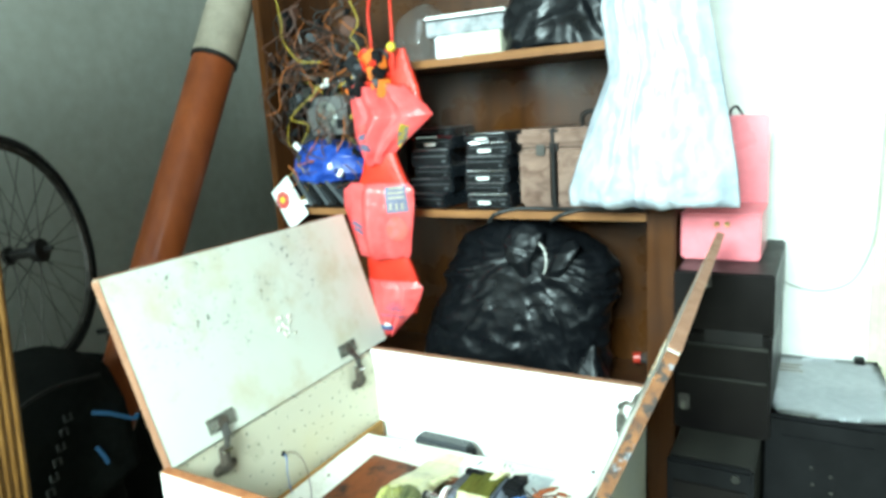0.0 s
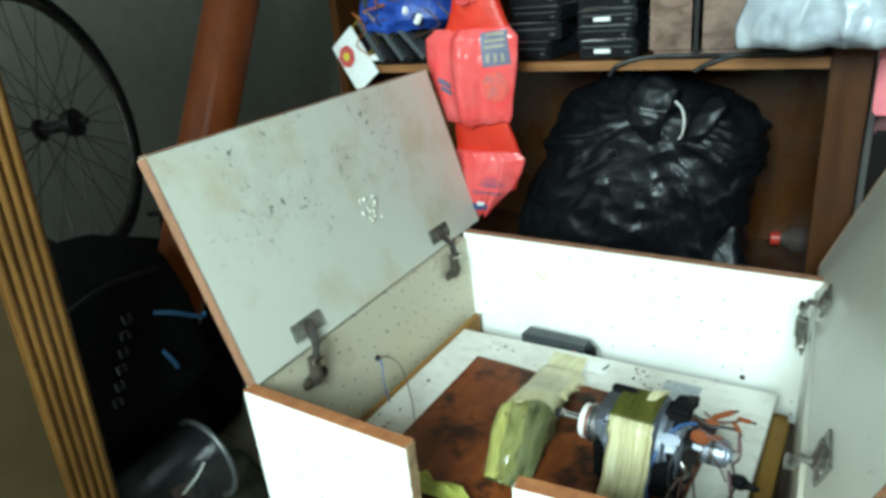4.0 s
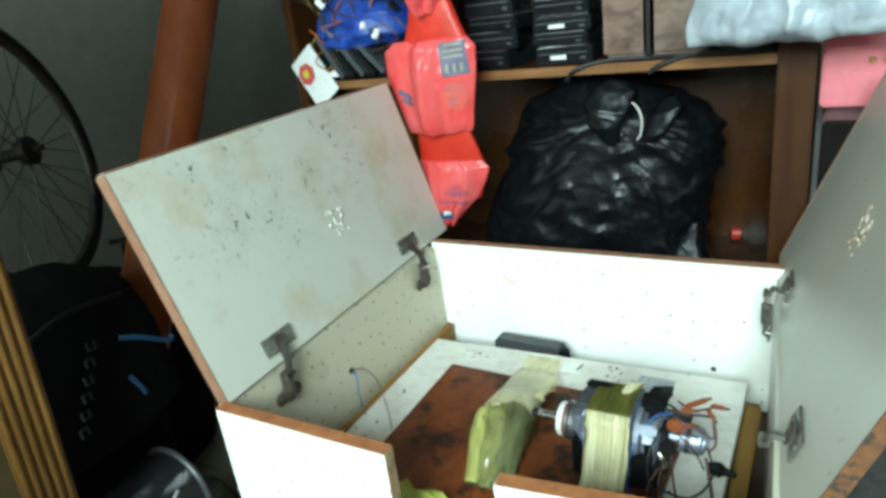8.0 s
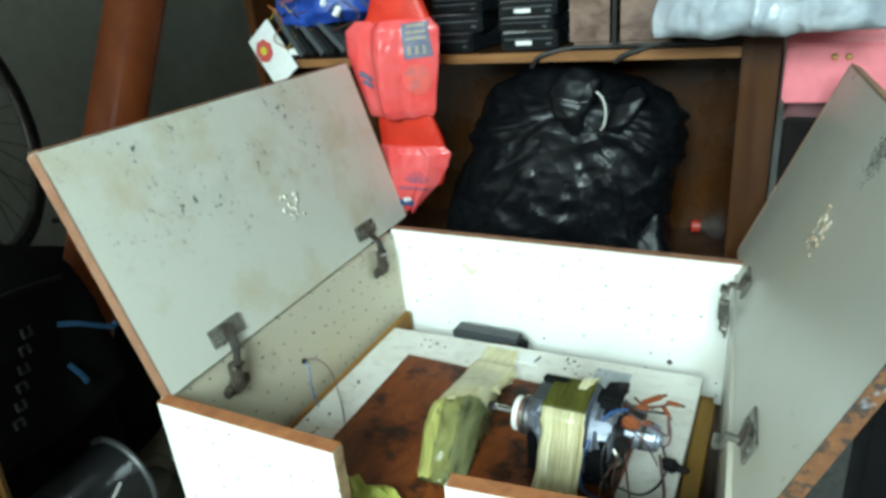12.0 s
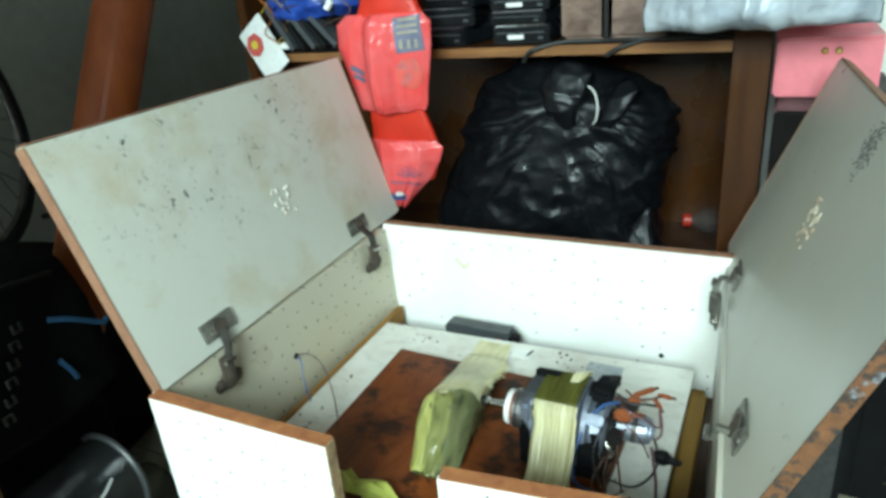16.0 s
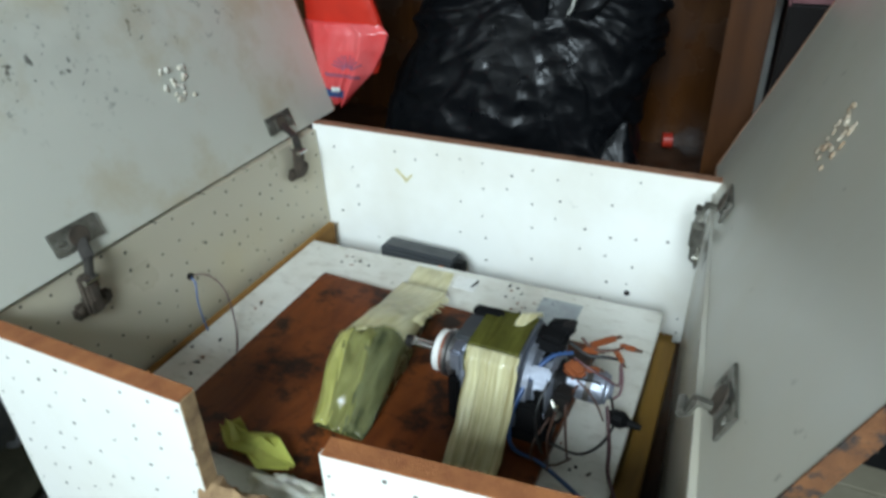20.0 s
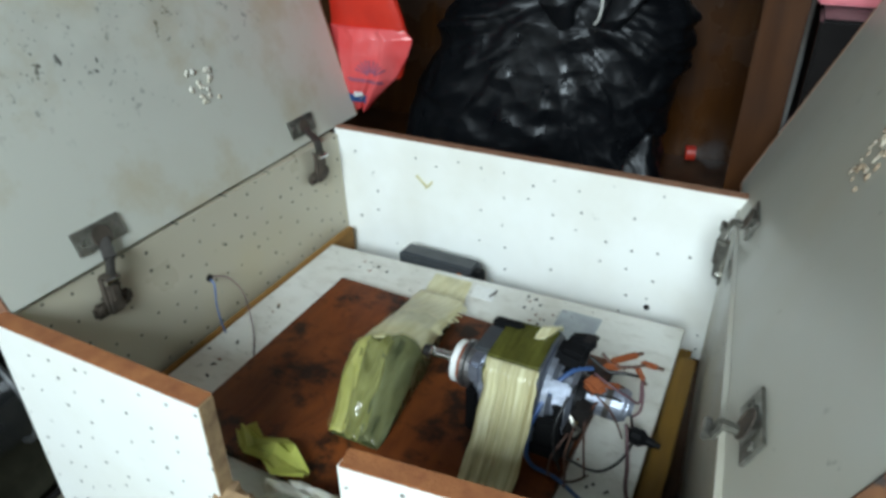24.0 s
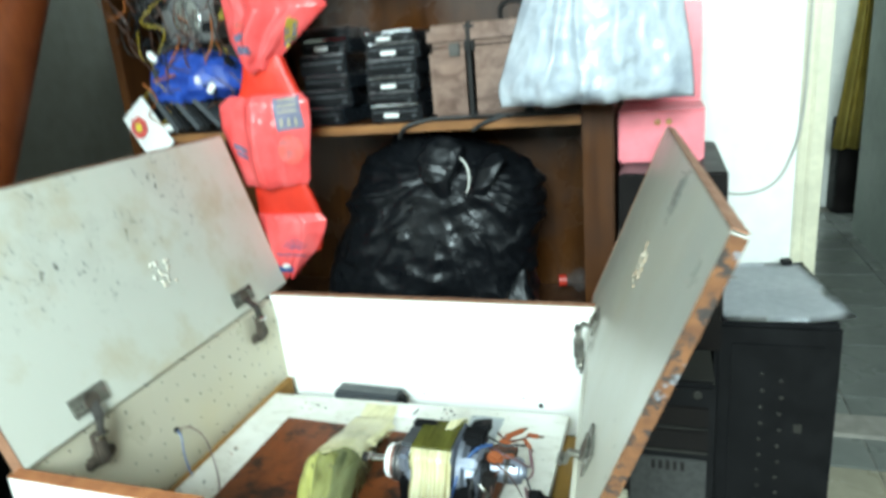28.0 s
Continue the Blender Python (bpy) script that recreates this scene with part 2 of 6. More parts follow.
M_CHIPB = mat("pale_brown_edge", (0.34, 0.17, 0.10), 0.75, second=(0.24, 0.11, 0.06), scale=40.0, bump=0.4)
M_RAW = mat("broken_chipboard", (0.50, 0.33, 0.17), 0.95, second=(0.22, 0.13, 0.07), scale=70.0, bump=1.0)
# Ply darkened in colour for the shade between board and side panel.
M_YPLY = wood("shaded_yellow_plywood", (0.25, 0.135, 0.023), (0.15, 0.078, 0.014), 0.55, (14, 1, 14), 4.0)
M_BOARD = dirty_board("dirty_white_board")
M_RUST = wood("varnished_brown_board", (0.20, 0.054, 0.012), (0.085, 0.022, 0.007), 0.36, (5, 1.6, 5), 5.0, (0.016, 0.008, 0.005), 0.25)
M_CASE = wood("dark_brown_wood", (0.070, 0.025, 0.0068), (0.032, 0.0105, 0.003), 0.42, (9, 9, 1), 3.0)
M_CBACK = wood("brown_hardboard", (0.066, 0.0235, 0.0050), (0.027, 0.009, 0.0023), 0.27, (6, 6, 1), 3.0, spec=0.4)
M_EDGE = wood("worn_shelf_edge", (0.28, 0.13, 0.045), (0.17, 0.07, 0.03), 0.5, (1, 20, 20), 4.0)
def crumpled_black(name):
    m, nt, b, co = nodes_of(name, 0.3, 0.0, 0.27)
    b.inputs["Base Color"].default_value = (0.0040, 0.0045, 0.0056, 1)
    warp = nt.nodes.new("ShaderNodeTexNoise")
    warp.inputs["Scale"].default_value, warp.inputs["Detail"].default_value = 7.0, 3.0
    nt.links.new(co, warp.inputs["Vector"])
    mix = nt.nodes.new("ShaderNodeVectorMath")
    mix.operation = "MULTIPLY_ADD"
    mix.inputs[1].default_value = (0.12, 0.12, 0.12)
    nt.links.new(warp.outputs["Color"], mix.inputs[0])
    nt.links.new(co, mix.inputs[2])
    facets = []
    for sc in (8.5, 24.0):
        vo = nt.nodes.new("ShaderNodeTexVoronoi")
        vo.inputs["Scale"].default_value = sc
        nt.links.new(mix.outputs[0], vo.inputs["Vector"])
        facets.append(vo.outputs["Distance"])
    add = nt.nodes.new("ShaderNodeMath")
    add.operation = "MULTIPLY_ADD"
    add.inputs[1].default_value = 0.42
    nt.links.new(facets[1], add.inputs[0])
    nt.links.new(facets[0], add.inputs[2])
    n2 = noise_node(nt, co, 30, 3)
    nt.links.new(fit_range(nt, n2, 0.3, 0.7, 0.24, 0.50), b.inputs["Roughness"])
    bumped(nt, b, add.outputs[0], 0.47, 0.018)
    return m


M_BAG = crumpled_black("black_bin_bag")
M_BLACK = mat("black_plastic", (0.0055, 0.0055, 0.006), 0.5, scale=25.0, bump=0.1, second=(0.010, 0.010, 0.0105), spec=0.09)
M_BLKW = mat("black_lacquer", (0.006, 0.005, 0.005), 0.4, scale=9.0, second=(0.011, 0.009, 0.008), spec=0.1)
M_FABRIC = mat("black_fabric", (0.010, 0.011, 0.010), 0.95, scale=60.0, bump=0.6, spec=0.05)
M_DUST = mat("dusty_black_metal", (0.014, 0.0135, 0.012), 0.65, spec=0.15, second=(0.040, 0.038, 0.032), scale=14.0)
M_GREY = mat("grey_plastic", (0.055, 0.06, 0.065), 0.5, scale=20.0)
M_MESH = mat("grille", (0.035, 0.036, 0.034), 0.6, spec=0.25, second=(0.07, 0.07, 0.066), scale=120.0, bump=0.8)
M_RED = film_plastic("red_bag_plastic", (0.92, 0.165, 0.165), (0.86, 0.065, 0.06), 0.2, 0.30, 11.0, 0.9)
M_REDIN = film_plastic("deep_red_plastic", (0.78, 0.045, 0.02), (0.62, 0.03, 0.015), 0.4, 0.3)
M_BLUE = film_plastic("blue_bag_plastic", (0.03, 0.09, 0.44), (0.010, 0.028, 0.18), 0.28, 0.15, 30.0, 0.9)
M_DRIVE = mat("drive_casing", (0.022, 0.026, 0.032), 0.22, 0.3, scale=22.0, second=(0.010, 0.012, 0.015), bump=0.1)
M_SACK = film_plastic("silver_sack_plastic", (0.53, 0.57, 0.61), (0.30, 0.33, 0.38), 0.26, 0.12, 14.0, 1.0)
M_PINK = mat("pink_enamel", (0.80, 0.22, 0.25), 0.35, second=(0.72, 0.17, 0.20), scale=6.0, bump=0.05)
M_BRASS = mat("brass", (0.75, 0.55, 0.22), 0.25, 1.0, scale=20.0, bump=0.0)
M_PVC = wood("orange_pvc", (0.27, 0.068, 0.018), (0.19, 0.042, 0.012), 0.42, (5, 5, 0.6), 3.0, None, 0.03)
M_SLEEVE = mat("grey_tape_wrap", (0.34, 0.29, 0.22), 0.7, scale=22.0)
M_RUB = mat("tyre_rubber", (0.009, 0.009, 0.009), 0.8, scale=70.0, bump=0.5)
M_STEEL = mat("dull_steel", (0.33, 0.33, 0.34), 0.38, 0.9, scale=25.0, bump=0.1, second=(0.16, 0.15, 0.14))
M_DARKST = mat("tarnished_steel", (0.11, 0.10, 0.09), 0.5, 0.6, scale=30.0, second=(0.045, 0.04, 0.035))
M_HINGE = mat("nickel_hinge", (0.36, 0.35, 0.31), 0.36, 0.8, scale=45.0, second=(0.10, 0.09, 0.07), bump=0.15)
M_CHROME = mat("chrome", (0.75, 0.75, 0.75), 0.12, 1.0, scale=25.0, bump=0.0)
M_ALU = mat("cast_aluminium", (0.33, 0.36, 0.43), 0.46, 0.7, scale=40.0, bump=0.35, second=(0.19, 0.20, 0.23))
M_LAM = mat("stator_laminations", (0.15, 0.165, 0.20), 0.5, 0.5, scale=50.0, bump=0.3)
M_WHITEP = mat("white_plastic", (0.82, 0.82, 0.80), 0.35, scale=15.0, bump=0.03, second=(0.74, 0.73, 0.68))
M_COPPER = mat("orange_terminal_plastic", (0.27, 0.070, 0.020), 0.5, scale=60.0)


def streaked(name, a, c, rough, lucent, along):
    """Tape with fibres drawn out along its length."""
    m, nt, b, co = nodes_of(name, rough)
    st = noise_node(nt, stretch(nt, co, along), 30.0, 4, 0.6, 0.3)
    big = noise_node(nt, co, 22, 4)
    col = mixed(nt, fit_range(nt, st, 0.35, 0.65), a, c)
    col = mixed(nt, fit_range(nt, big, 0.5, 0.75, 0, 0.6), col, tuple(v * 0.55 for v in c))
    nt.links.new(col, b.inputs["Base Color"])
    bumped(nt, b, st, 0.5, 0.003)
    tr = nt.nodes.new("ShaderNodeBsdfTranslucent")
    tr.inputs[0].default_value = (*a, 1)
    sh = nt.nodes.new("ShaderNodeMixShader")
    sh.inputs[0].default_value = lucent
    nt.links.new(b.outputs[0], sh.inputs[1])
    nt.links.new(tr.outputs[0], sh.inputs[2])
    nt.links.new(sh.outputs[0], nt.nodes["Material Output"].inputs[0])
    return m


M_TAPE = streaked("yellowed_tape", (0.86, 0.81, 0.55), (0.60, 0.54, 0.27), 0.28, 0.2, (9.0, 0.5, 0.5))
M_STRIPS = streaked("drawn_tape", (0.68, 0.64, 0.40), (0.36, 0.30, 0.14), 0.20, 0.15, (11.0, 0.25, 0.25))
M_LIME = film_plastic("lime_tape_scrap", (0.74, 0.76, 0.24), (0.56, 0.57, 0.14), 0.25, 0.35, 30.0, 0.4)
M_TAPEY = streaked("yellow_green_tape", (0.58, 0.56, 0.19), (0.43, 0.42, 0.11), 0.10, 0.3, (3.0, 0.7, 0.7))
M_TAPEC = streaked("clouded_tape", (0.27, 0.27, 0.095), (0.15, 0.15, 0.045), 0.08, 0.2, (3.0, 0.8, 0.8))
M_TAPEG = streaked("grey_green_tape", (0.12, 0.13, 0.065), (0.05, 0.056, 0.024), 0.10, 0.15, (5.0, 0.6, 0.6))
M_OLIVE = streaked("olive_tape", (0.115, 0.115, 0.024), (0.060, 0.058, 0.011), 0.24, 0.06, (4.0, 0.6, 0.6))
M_CLEARTAPE = glassy("clear_tape", (0.46, 0.45, 0.18), 0.06, 0.07)
M_CLEAR = glassy("clear_plastic", (0.30, 0.32, 0.32), 0.12, 0.10)
M_GLUEB = mat("browned_glue", (0.60, 0.53, 0.42), 0.2, scale=60.0, second=(0.27, 0.17, 0.09))
M_GLUE = mat("dried_glue", (0.78, 0.76, 0.68), 0.12, scale=60.0, second=(0.50, 0.42, 0.28))
M_SCUFF = mat("grey_scuff", (0.085, 0.08, 0.07), 0.7, scale=60.0, second=(0.16, 0.15, 0.13))
M_PAPER = mat("white_paper", (0.84, 0.86, 0.88), 0.7, scale=6.0, second=(0.66, 0.69, 0.72), bump=0.05)
M_CARD = mat("cream_cardboard", (0.60, 0.58, 0.44), 0.8, scale=9.0)
M_INK = mat("dark_print", (0.06, 0.07, 0.13), 0.5, scale=50.0, second=(0.16, 0.14, 0.2))
M_LEATHER = wood("brown_leather", (0.26, 0.165, 0.125), (0.085, 0.042, 0.028), 0.42, (2, 2, 4), 11.0, spec=0.4)
M_STRAP = mat("dark_strap", (0.014, 0.012, 0.011), 0.6, spec=0.25)
M_PINE = wood("yellow_moulding", (0.17, 0.080, 0.020), (0.10, 0.043, 0.010), 0.38, (14, 14, 1), 3.5)
M_VENEER = wood("olive_veneer", (0.070, 0.048, 0.020), (0.038, 0.026, 0.010), 0.5, (10, 3, 1), 2.5)
M_CLOTH = mat("navy_cloth", (0.02, 0.022, 0.032), 0.9, scale=50.0, bump=0.8)
M_OCHRE = wood("ochre_batten", (0.36, 0.19, 0.050), (0.20, 0.095, 0.028), 0.6, (14, 1, 14), 4.0)
M_WCABLE = mat("pale_grey_cable", (0.46, 0.45, 0.40), 0.5)
M_SILVERCARD = mat("grey_card", (0.34, 0.35, 0.36), 0.4, scale=24.0, second=(0.10, 0.10, 0.11))
M_MAUVE = mat("mauve_print", (0.30, 0.085, 0.15), 0.5, scale=80.0, second=(0.45, 0.10, 0.14))
M_CORRODED = mat("corroded_steel", (0.050, 0.040, 0.030), 0.75, 0.3, scale=70.0, second=(0.13, 0.10, 0.075), bump=0.5)
M_FOAM = mat("crumbled_foam", (0.84, 0.84, 0.78), 0.85, scale=45.0, second=(0.60, 0.57, 0.40), bump=1.0)
M_DUCT = mat("silver_duct_tape", (0.36, 0.39, 0.41), 0.35, 0.3, scale=40.0, second=(0.26, 0.28, 0.30))
M_BATTEN = mat("grey_beige_batten", (0.30, 0.28, 0.20), 0.7, scale=30.0, second=(0.17, 0.155, 0.11), bump=0.4)
M_CURT = mat("yellow_curtain", (0.46, 0.36, 0.08), 0.85, scale=12.0, second=(0.33, 0.25, 0.05))
M_W_BLUE = mat("blue_wire", (0.035, 0.085, 0.22), 0.4)
M_W_PALE = mat("pale_blue_wire", (0.10, 0.17, 0.36), 0.4)
M_W_PURP = mat("mauve_wire", (0.13, 0.062, 0.07), 0.45)
M_W_ORNG = mat("orange_wire", (0.34, 0.095, 0.016), 0.5)
M_W_YEL = mat("yellow_wire", (0.40, 0.28, 0.03), 0.5)
M_W_BRN = mat("brown_wire", (0.085, 0.034, 0.02), 0.5)
M_W_WHITE = mat("white_wire", (0.66, 0.65, 0.6), 0.45)
M_W_BLK = mat("black_wire", (0.014, 0.014, 0.014), 0.45)
M_REDCAP = mat("red_cap", (0.40, 0.028, 0.014), 0.4)
M_YBALL = mat("yellow_foam", (0.75, 0.58, 0.05), 0.6)
M_ORANGE = mat("orange_plastic", (0.70, 0.17, 0.02), 0.4)
M_PRINT = mat("orange_print", (0.72, 0.085, 0.06), 0.4, scale=60.0, second=(0.40, 0.10, 0.10))


# ---- helpers ----
def box_into(bm, c, s, bevel=0.0, rot=None):
    g = bmesh.ops.create_cube(bm, size=1)
    m = Matrix.Translation(c) @ (rot.to_4x4() if rot else Matrix()) @ Matrix.Diagonal((*s, 1))
    bmesh.ops.transform(bm, matrix=m, verts=g["verts"])
    if bevel:
        ed = list({e for v in g["verts"] for e in v.link_edges})
        bmesh.ops.bevel(bm, geom=ed, offset=bevel, segments=2, affect="EDGES")
    return bm


def box(c, s, bevel=0.0, rot=None):
    return box_into(bmesh.new(), c, s, bevel, rot)


def slab(quad, thick, bevel=0.0):
    """A board whose good face is the quad (seen anticlockwise), with its thickness behind it."""
    q = [Vector(p) for p in quad]
    n = (q[1] - q[0]).cross(q[3] - q[0]).normalized()
    bm = bmesh.new()
    a = [bm.verts.new(p) for p in q]
    b = [bm.verts.new(p - n * thick) for p in q]
    bm.faces.new(a)
    bm.faces.new(b[::-1])
    for i in range(4):
        j = (i + 1) % 4
        bm.faces.new((a[j], a[i], b[i], b[j]))
    if bevel:
        bmesh.ops.bevel(bm, geom=bm.edges[:], offset=bevel, segments=1, affect="EDGES")
    return bm


def lathe_into(bm, profile, m=Matrix(), seg=28, cap=True):
    """Turns (radius, height) pairs about local z."""
    rings = []
    for r, z in profile:
        rings.append([bm.verts.new(m @ Vector((r * math.cos(2 * math.pi * i / seg), r * math.sin(2 * math.pi * i / seg), z))) for i in range(seg)])
    for a, b in zip(rings, rings[1:]):
        for i in range(seg):
            j = (i + 1) % seg
            bm.faces.new((a[i], a[j], b[j], b[i]))
    if cap:
        bm.faces.new(rings[0][::-1])
        bm.faces.new(rings[-1])
    return bm


def lathe(profile, m=Matrix(), seg=28, cap=True):
    return lathe_into(bmesh.new(), profile, m, seg, cap)


def spline(pts, n=8):
    """A smooth line through the points."""
    p = [Vector(v) for v in pts]
    p = [2 * p[0] - p[1]] + p + [2 * p[-1] - p[-2]]
    out = []
    for i in range(1, len(p) - 2):
        for k in range(n):
            t = k / n
            a, b, c, d = p[i - 1], p[i], p[i + 1], p[i + 2]
            out.append(0.5 * (2 * b + (c - a) * t + (2 * a - 5 * b + 4 * c - d) * t * t + (3 * b - a - 3 * c + d) * t ** 3))
    return out + [p[-2]]


def tube_into(bm, pts, r, seg=8, n=8):
    line = spline(pts, n) if n else [Vector(v) for v in pts]
    rings, up = [], Vector((0.31, 0.2, 0.93))
    for i, p in enumerate(line):
        d = (line[min(i + 1, len(line) - 1)] - line[max(i - 1, 0)]).normalized()
        s = d.cross(up)
        s = s.normalized() if s.length > 1e-4 else d.orthogonal().normalized()
        up = s.cross(d)
        rings.append([bm.verts.new(p + r * (math.cos(2 * math.pi * k / seg) * s + math.sin(2 * math.pi * k / seg) * up)) for k in range(seg)])
    for a, b in zip(rings, rings[1:]):
        for i in range(seg):
            j = (i + 1) % seg
            bm.faces.new((a[i], a[j], b[j], b[i]))
    bm.faces.new(rings[0][::-1])
    bm.faces.new(rings[-1])
    return bm


def tube(pts, r, seg=8, n=8):
    return tube_into(bmesh.new(), pts, r, seg, n)


def ribbon(line, widths, across, thick=0.0012):
    """A strip of tape along a line of points, with a little thickness upwards."""
    bm = bmesh.new()
    rows = []
    for p, w in zip(line, widths):
        p, a = Vector(p), Vector(across).normalized()
        d = 6
        rows.append([[bm.verts.new(p + a * w * (k / d - 0.5) + Vector((0, 0, h + 0.0012 * noise.noise(p * 60 + a * k * 3)))) for k in range(d + 1)] for h in (0, thick)])
    for (a0, a1), (b0, b1) in zip(rows, rows[1:]):
        for k in range(len(a0) - 1):
            bm.faces.new((a1[k], a1[k + 1], b1[k + 1], b1[k]))
            bm.faces.new((a0[k + 1], a0[k], b0[k], b0[k + 1]))
        bm.faces.new((a0[0], a1[0], b1[0], b0[0]))
        bm.faces.new((a1[-1], a0[-1], b0[-1], b1[-1]))
    for r0, r1 in (rows[0], rows[-1]):
        for k in range(len(r0) - 1):
            bm.faces.new((r0[k], r0[k + 1], r1[k + 1], r1[k]))
    bmesh.ops.recalc_face_normals(bm, faces=bm.faces[:])
    return bm


def part(name, bm, material, parent=None, label="", smooth=False):
    me = bpy.data.meshes.new(name)
    bm.to_mesh(me)
    bm.free()
    me.materials.append(material)
    if smooth:
        me.polygons.foreach_set("use_smooth", [True] * len(me.polygons))
    ob = new(name, me)
    if parent:
        ob.parent = parent
    if label:
        ob["label"] = label
    return ob


def thing(name, at, label, category, group="", kind="", rz=0.0):
    ob = new(name)
    ob.matrix_world = pose(*at, 0, 0, rz)
    return tagged(ob, label, category, group, kind)


def solo(name, bm, material, at, label, category, group="", smooth=False, rz=0.0):
    ob = part(name, bm, material, None, "", smooth)
    ob.matrix_world = pose(*at, 0, 0, rz)
    return tagged(ob, label, category, group)


def setting(name, bm, material):
    return tagged(part(name, bm, material), kind="structure")


@functools.lru_cache(maxsize=None)
def dent_centres(seed):
    rnd_ = np.random.default_rng(int(seed * 10) + 3)
    return np.stack([rnd_.uniform(-4.2, 4.2, 420), rnd_.uniform(0.0, 4.6, 420), rnd_.uniform(0.03, 1.0, 420)], 1)


def dents(th, rr, s, seed):
    """Flat facets between sharp creases, drawn out along the lines that leave the knot."""
    c = dent_centres(seed + (0.5 if s > 0 else 0.0))
    wob = 0.22 * noise.noise(Vector((th * 2.0, rr * 9.0, seed)))
    d = np.hypot((c[:, 0] - th - wob) * 1.9, (c[:, 1] - rr * 8.5) * 0.46)
    i, j = np.argpartition(d, 1)[:2]
    i, j = (i, j) if d[i] < d[j] else (j, i)
    return 0.085 * min(0.55, d[j] - d[i]) * (0.4 + c[i, 2]) - 0.035


def lump(profile, seg=72, folds=0.12, fine=0.03, seed=0.0, knot=None, n=56):
    """A crumpled bag: rings of (height, half width, half depth, x, y), pushed in and out by sharp creases."""
    bm = bmesh.new()
    rings = []
    hs = [p[0] for p in profile]
    for i in range(n + 1):
        z = hs[0] + (hs[-1] - hs[0]) * i / n
        w, d, cx, cy = (float(np.interp(z, hs, [p[k] for p in profile])) for k in (1, 2, 3, 4))
        ring = []
        for k in range(seg):
            a = 2 * math.pi * k / seg
            c, s = math.cos(a), math.sin(a)
            ex = 0.72
            x, y = math.copysign(abs(c) ** ex, c) * w, math.copysign(abs(s) ** ex, s) * d
            q = Vector((x * 5.2 + seed, y * 5.2, z * 5.2))
            crease = 1 - 2.2 * abs(noise.noise(q + 0.8 * Vector((noise.noise(q), noise.noise(q + Vector((5, 0, 0))), 0))))
            small = 1 - 2 * abs(noise.noise(q * 3.1))
            k2 = 1 + (folds * crease + fine * small) * (0.35 + 0.65 * abs(s) if knot else 1.0)
            if knot:
                # folds that run out from where the neck is tied
                dx, dz = cx + x - knot[0], z - knot[1]
                th, rr = math.atan2(dz, dx), math.hypot(dx, dz)
                g = Vector((math.cos(th) * 3.4, math.sin(th) * 3.4, rr * 2.2 + seed + (7 if s > 0 else 0)))
                ray = 1 - 2.6 * abs(noise.noise(g))
                ray2 = 1 - 2.4 * abs(noise.noise(g * 2.3))
                k2 += (0.055 * ray + 0.03 * ray2) * min(1.0, rr * 9) + 2.0 * dents(th, rr, s, seed) * min(1.0, rr * 7) * min(1.0, abs(s) * 2.2)
            ring.append(bm.verts.new((cx + x * k2, cy + y * k2, z + 0.12 * folds * noise.noise(q * 1.7))))
        rings.append(ring)
    for a, b in zip(rings, rings[1:]):
        for i in range(seg):
            j = (i + 1) % seg
            bm.faces.new((a[i], a[j], b[j], b[i]))
    bm.faces.new(rings[0][::-1])
    bm.faces.new(rings[-1])
    return bm


# ---- the setting ----
floor = setting("floor", box((0.5, 0.4, -0.05), (5.4, 7.0, 0.088)), M_GROUT)
wall = setting("wall_back", box((0.2725, 0.59, 1.35), (1.485, 0.1, 2.7)), M_WALLR)
# Added recess: the strip beside the bookcase then gets only grazing light.
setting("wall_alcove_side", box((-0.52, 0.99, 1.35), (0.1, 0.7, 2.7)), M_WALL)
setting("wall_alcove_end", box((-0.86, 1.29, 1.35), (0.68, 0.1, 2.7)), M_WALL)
setting("wall_back_lintel", box((1.29, 0.59, 2.4), (0.55, 0.1, 0.6)), M_WALLR)
setting("wall_back_east", box((2.0075, 0.59, 1.35), (0.885, 0.1, 2.7)), M_WALLR)
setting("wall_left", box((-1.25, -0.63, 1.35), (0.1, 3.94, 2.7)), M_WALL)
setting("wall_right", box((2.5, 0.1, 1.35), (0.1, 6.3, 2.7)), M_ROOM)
# the wall behind the camera, with its two window openings
for name, x0, x1, z0, z1 in (("west", -1.30, -1.00, 0, 2.7), ("pier", -0.40, 0.28, 0, 2.7), ("east", 1.32, 2.45, 0, 2.7), ("sill_west", -1.00, -0.40, 0, 0.6), ("head_west", -1.00, -0.40, 2.1, 2.7), ("sill_east", 0.28, 1.32, 0, 1.2), ("head_east", 0.28, 1.32, 2.25, 2.7)):
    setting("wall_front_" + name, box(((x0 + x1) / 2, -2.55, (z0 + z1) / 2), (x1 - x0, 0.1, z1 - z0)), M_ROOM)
setting("ceiling", box((0.5, 0.4, 2.75), (5.4, 7.0, 0.1)), M_CEIL)
setting("wall_hall_end", box((1.0, 2.9, 1.35), (3.2, 0.1, 2.7)), M_WALLR)
setting("wall_hall_east", box((1.615, 1.50, 1.35), (0.1, 1.72, 2.7)), M_HALLG)
setting("wall_hall_west", box((0.95, 1.92, 1.35), (0.1, 2.5, 2.7)), M_WALLR)
jamb = tagged(new("door_1"), kind="structure")
part("door_jamb", box((1.0305, 0.585, 1.05), (0.03, 0.14, 2.1), 0.004), M_JAMB, jamb)
part("architrave", box((1.020, 0.532, 1.05), (0.046, 0.016, 2.1), 0.004), M_JAMB, jamb)
part("lintel", box((1.305, 0.585, 2.115), (0.52, 0.14, 0.03), 0.004), M_JAMB, jamb)
setting("trim_threshold", box((1.305, 0.6, 0.003), (0.52, 0.1, 0.012), 0.003), M_GROUT)

# ---- the white chest ----
Z0, RIM = 0.275, 0.54
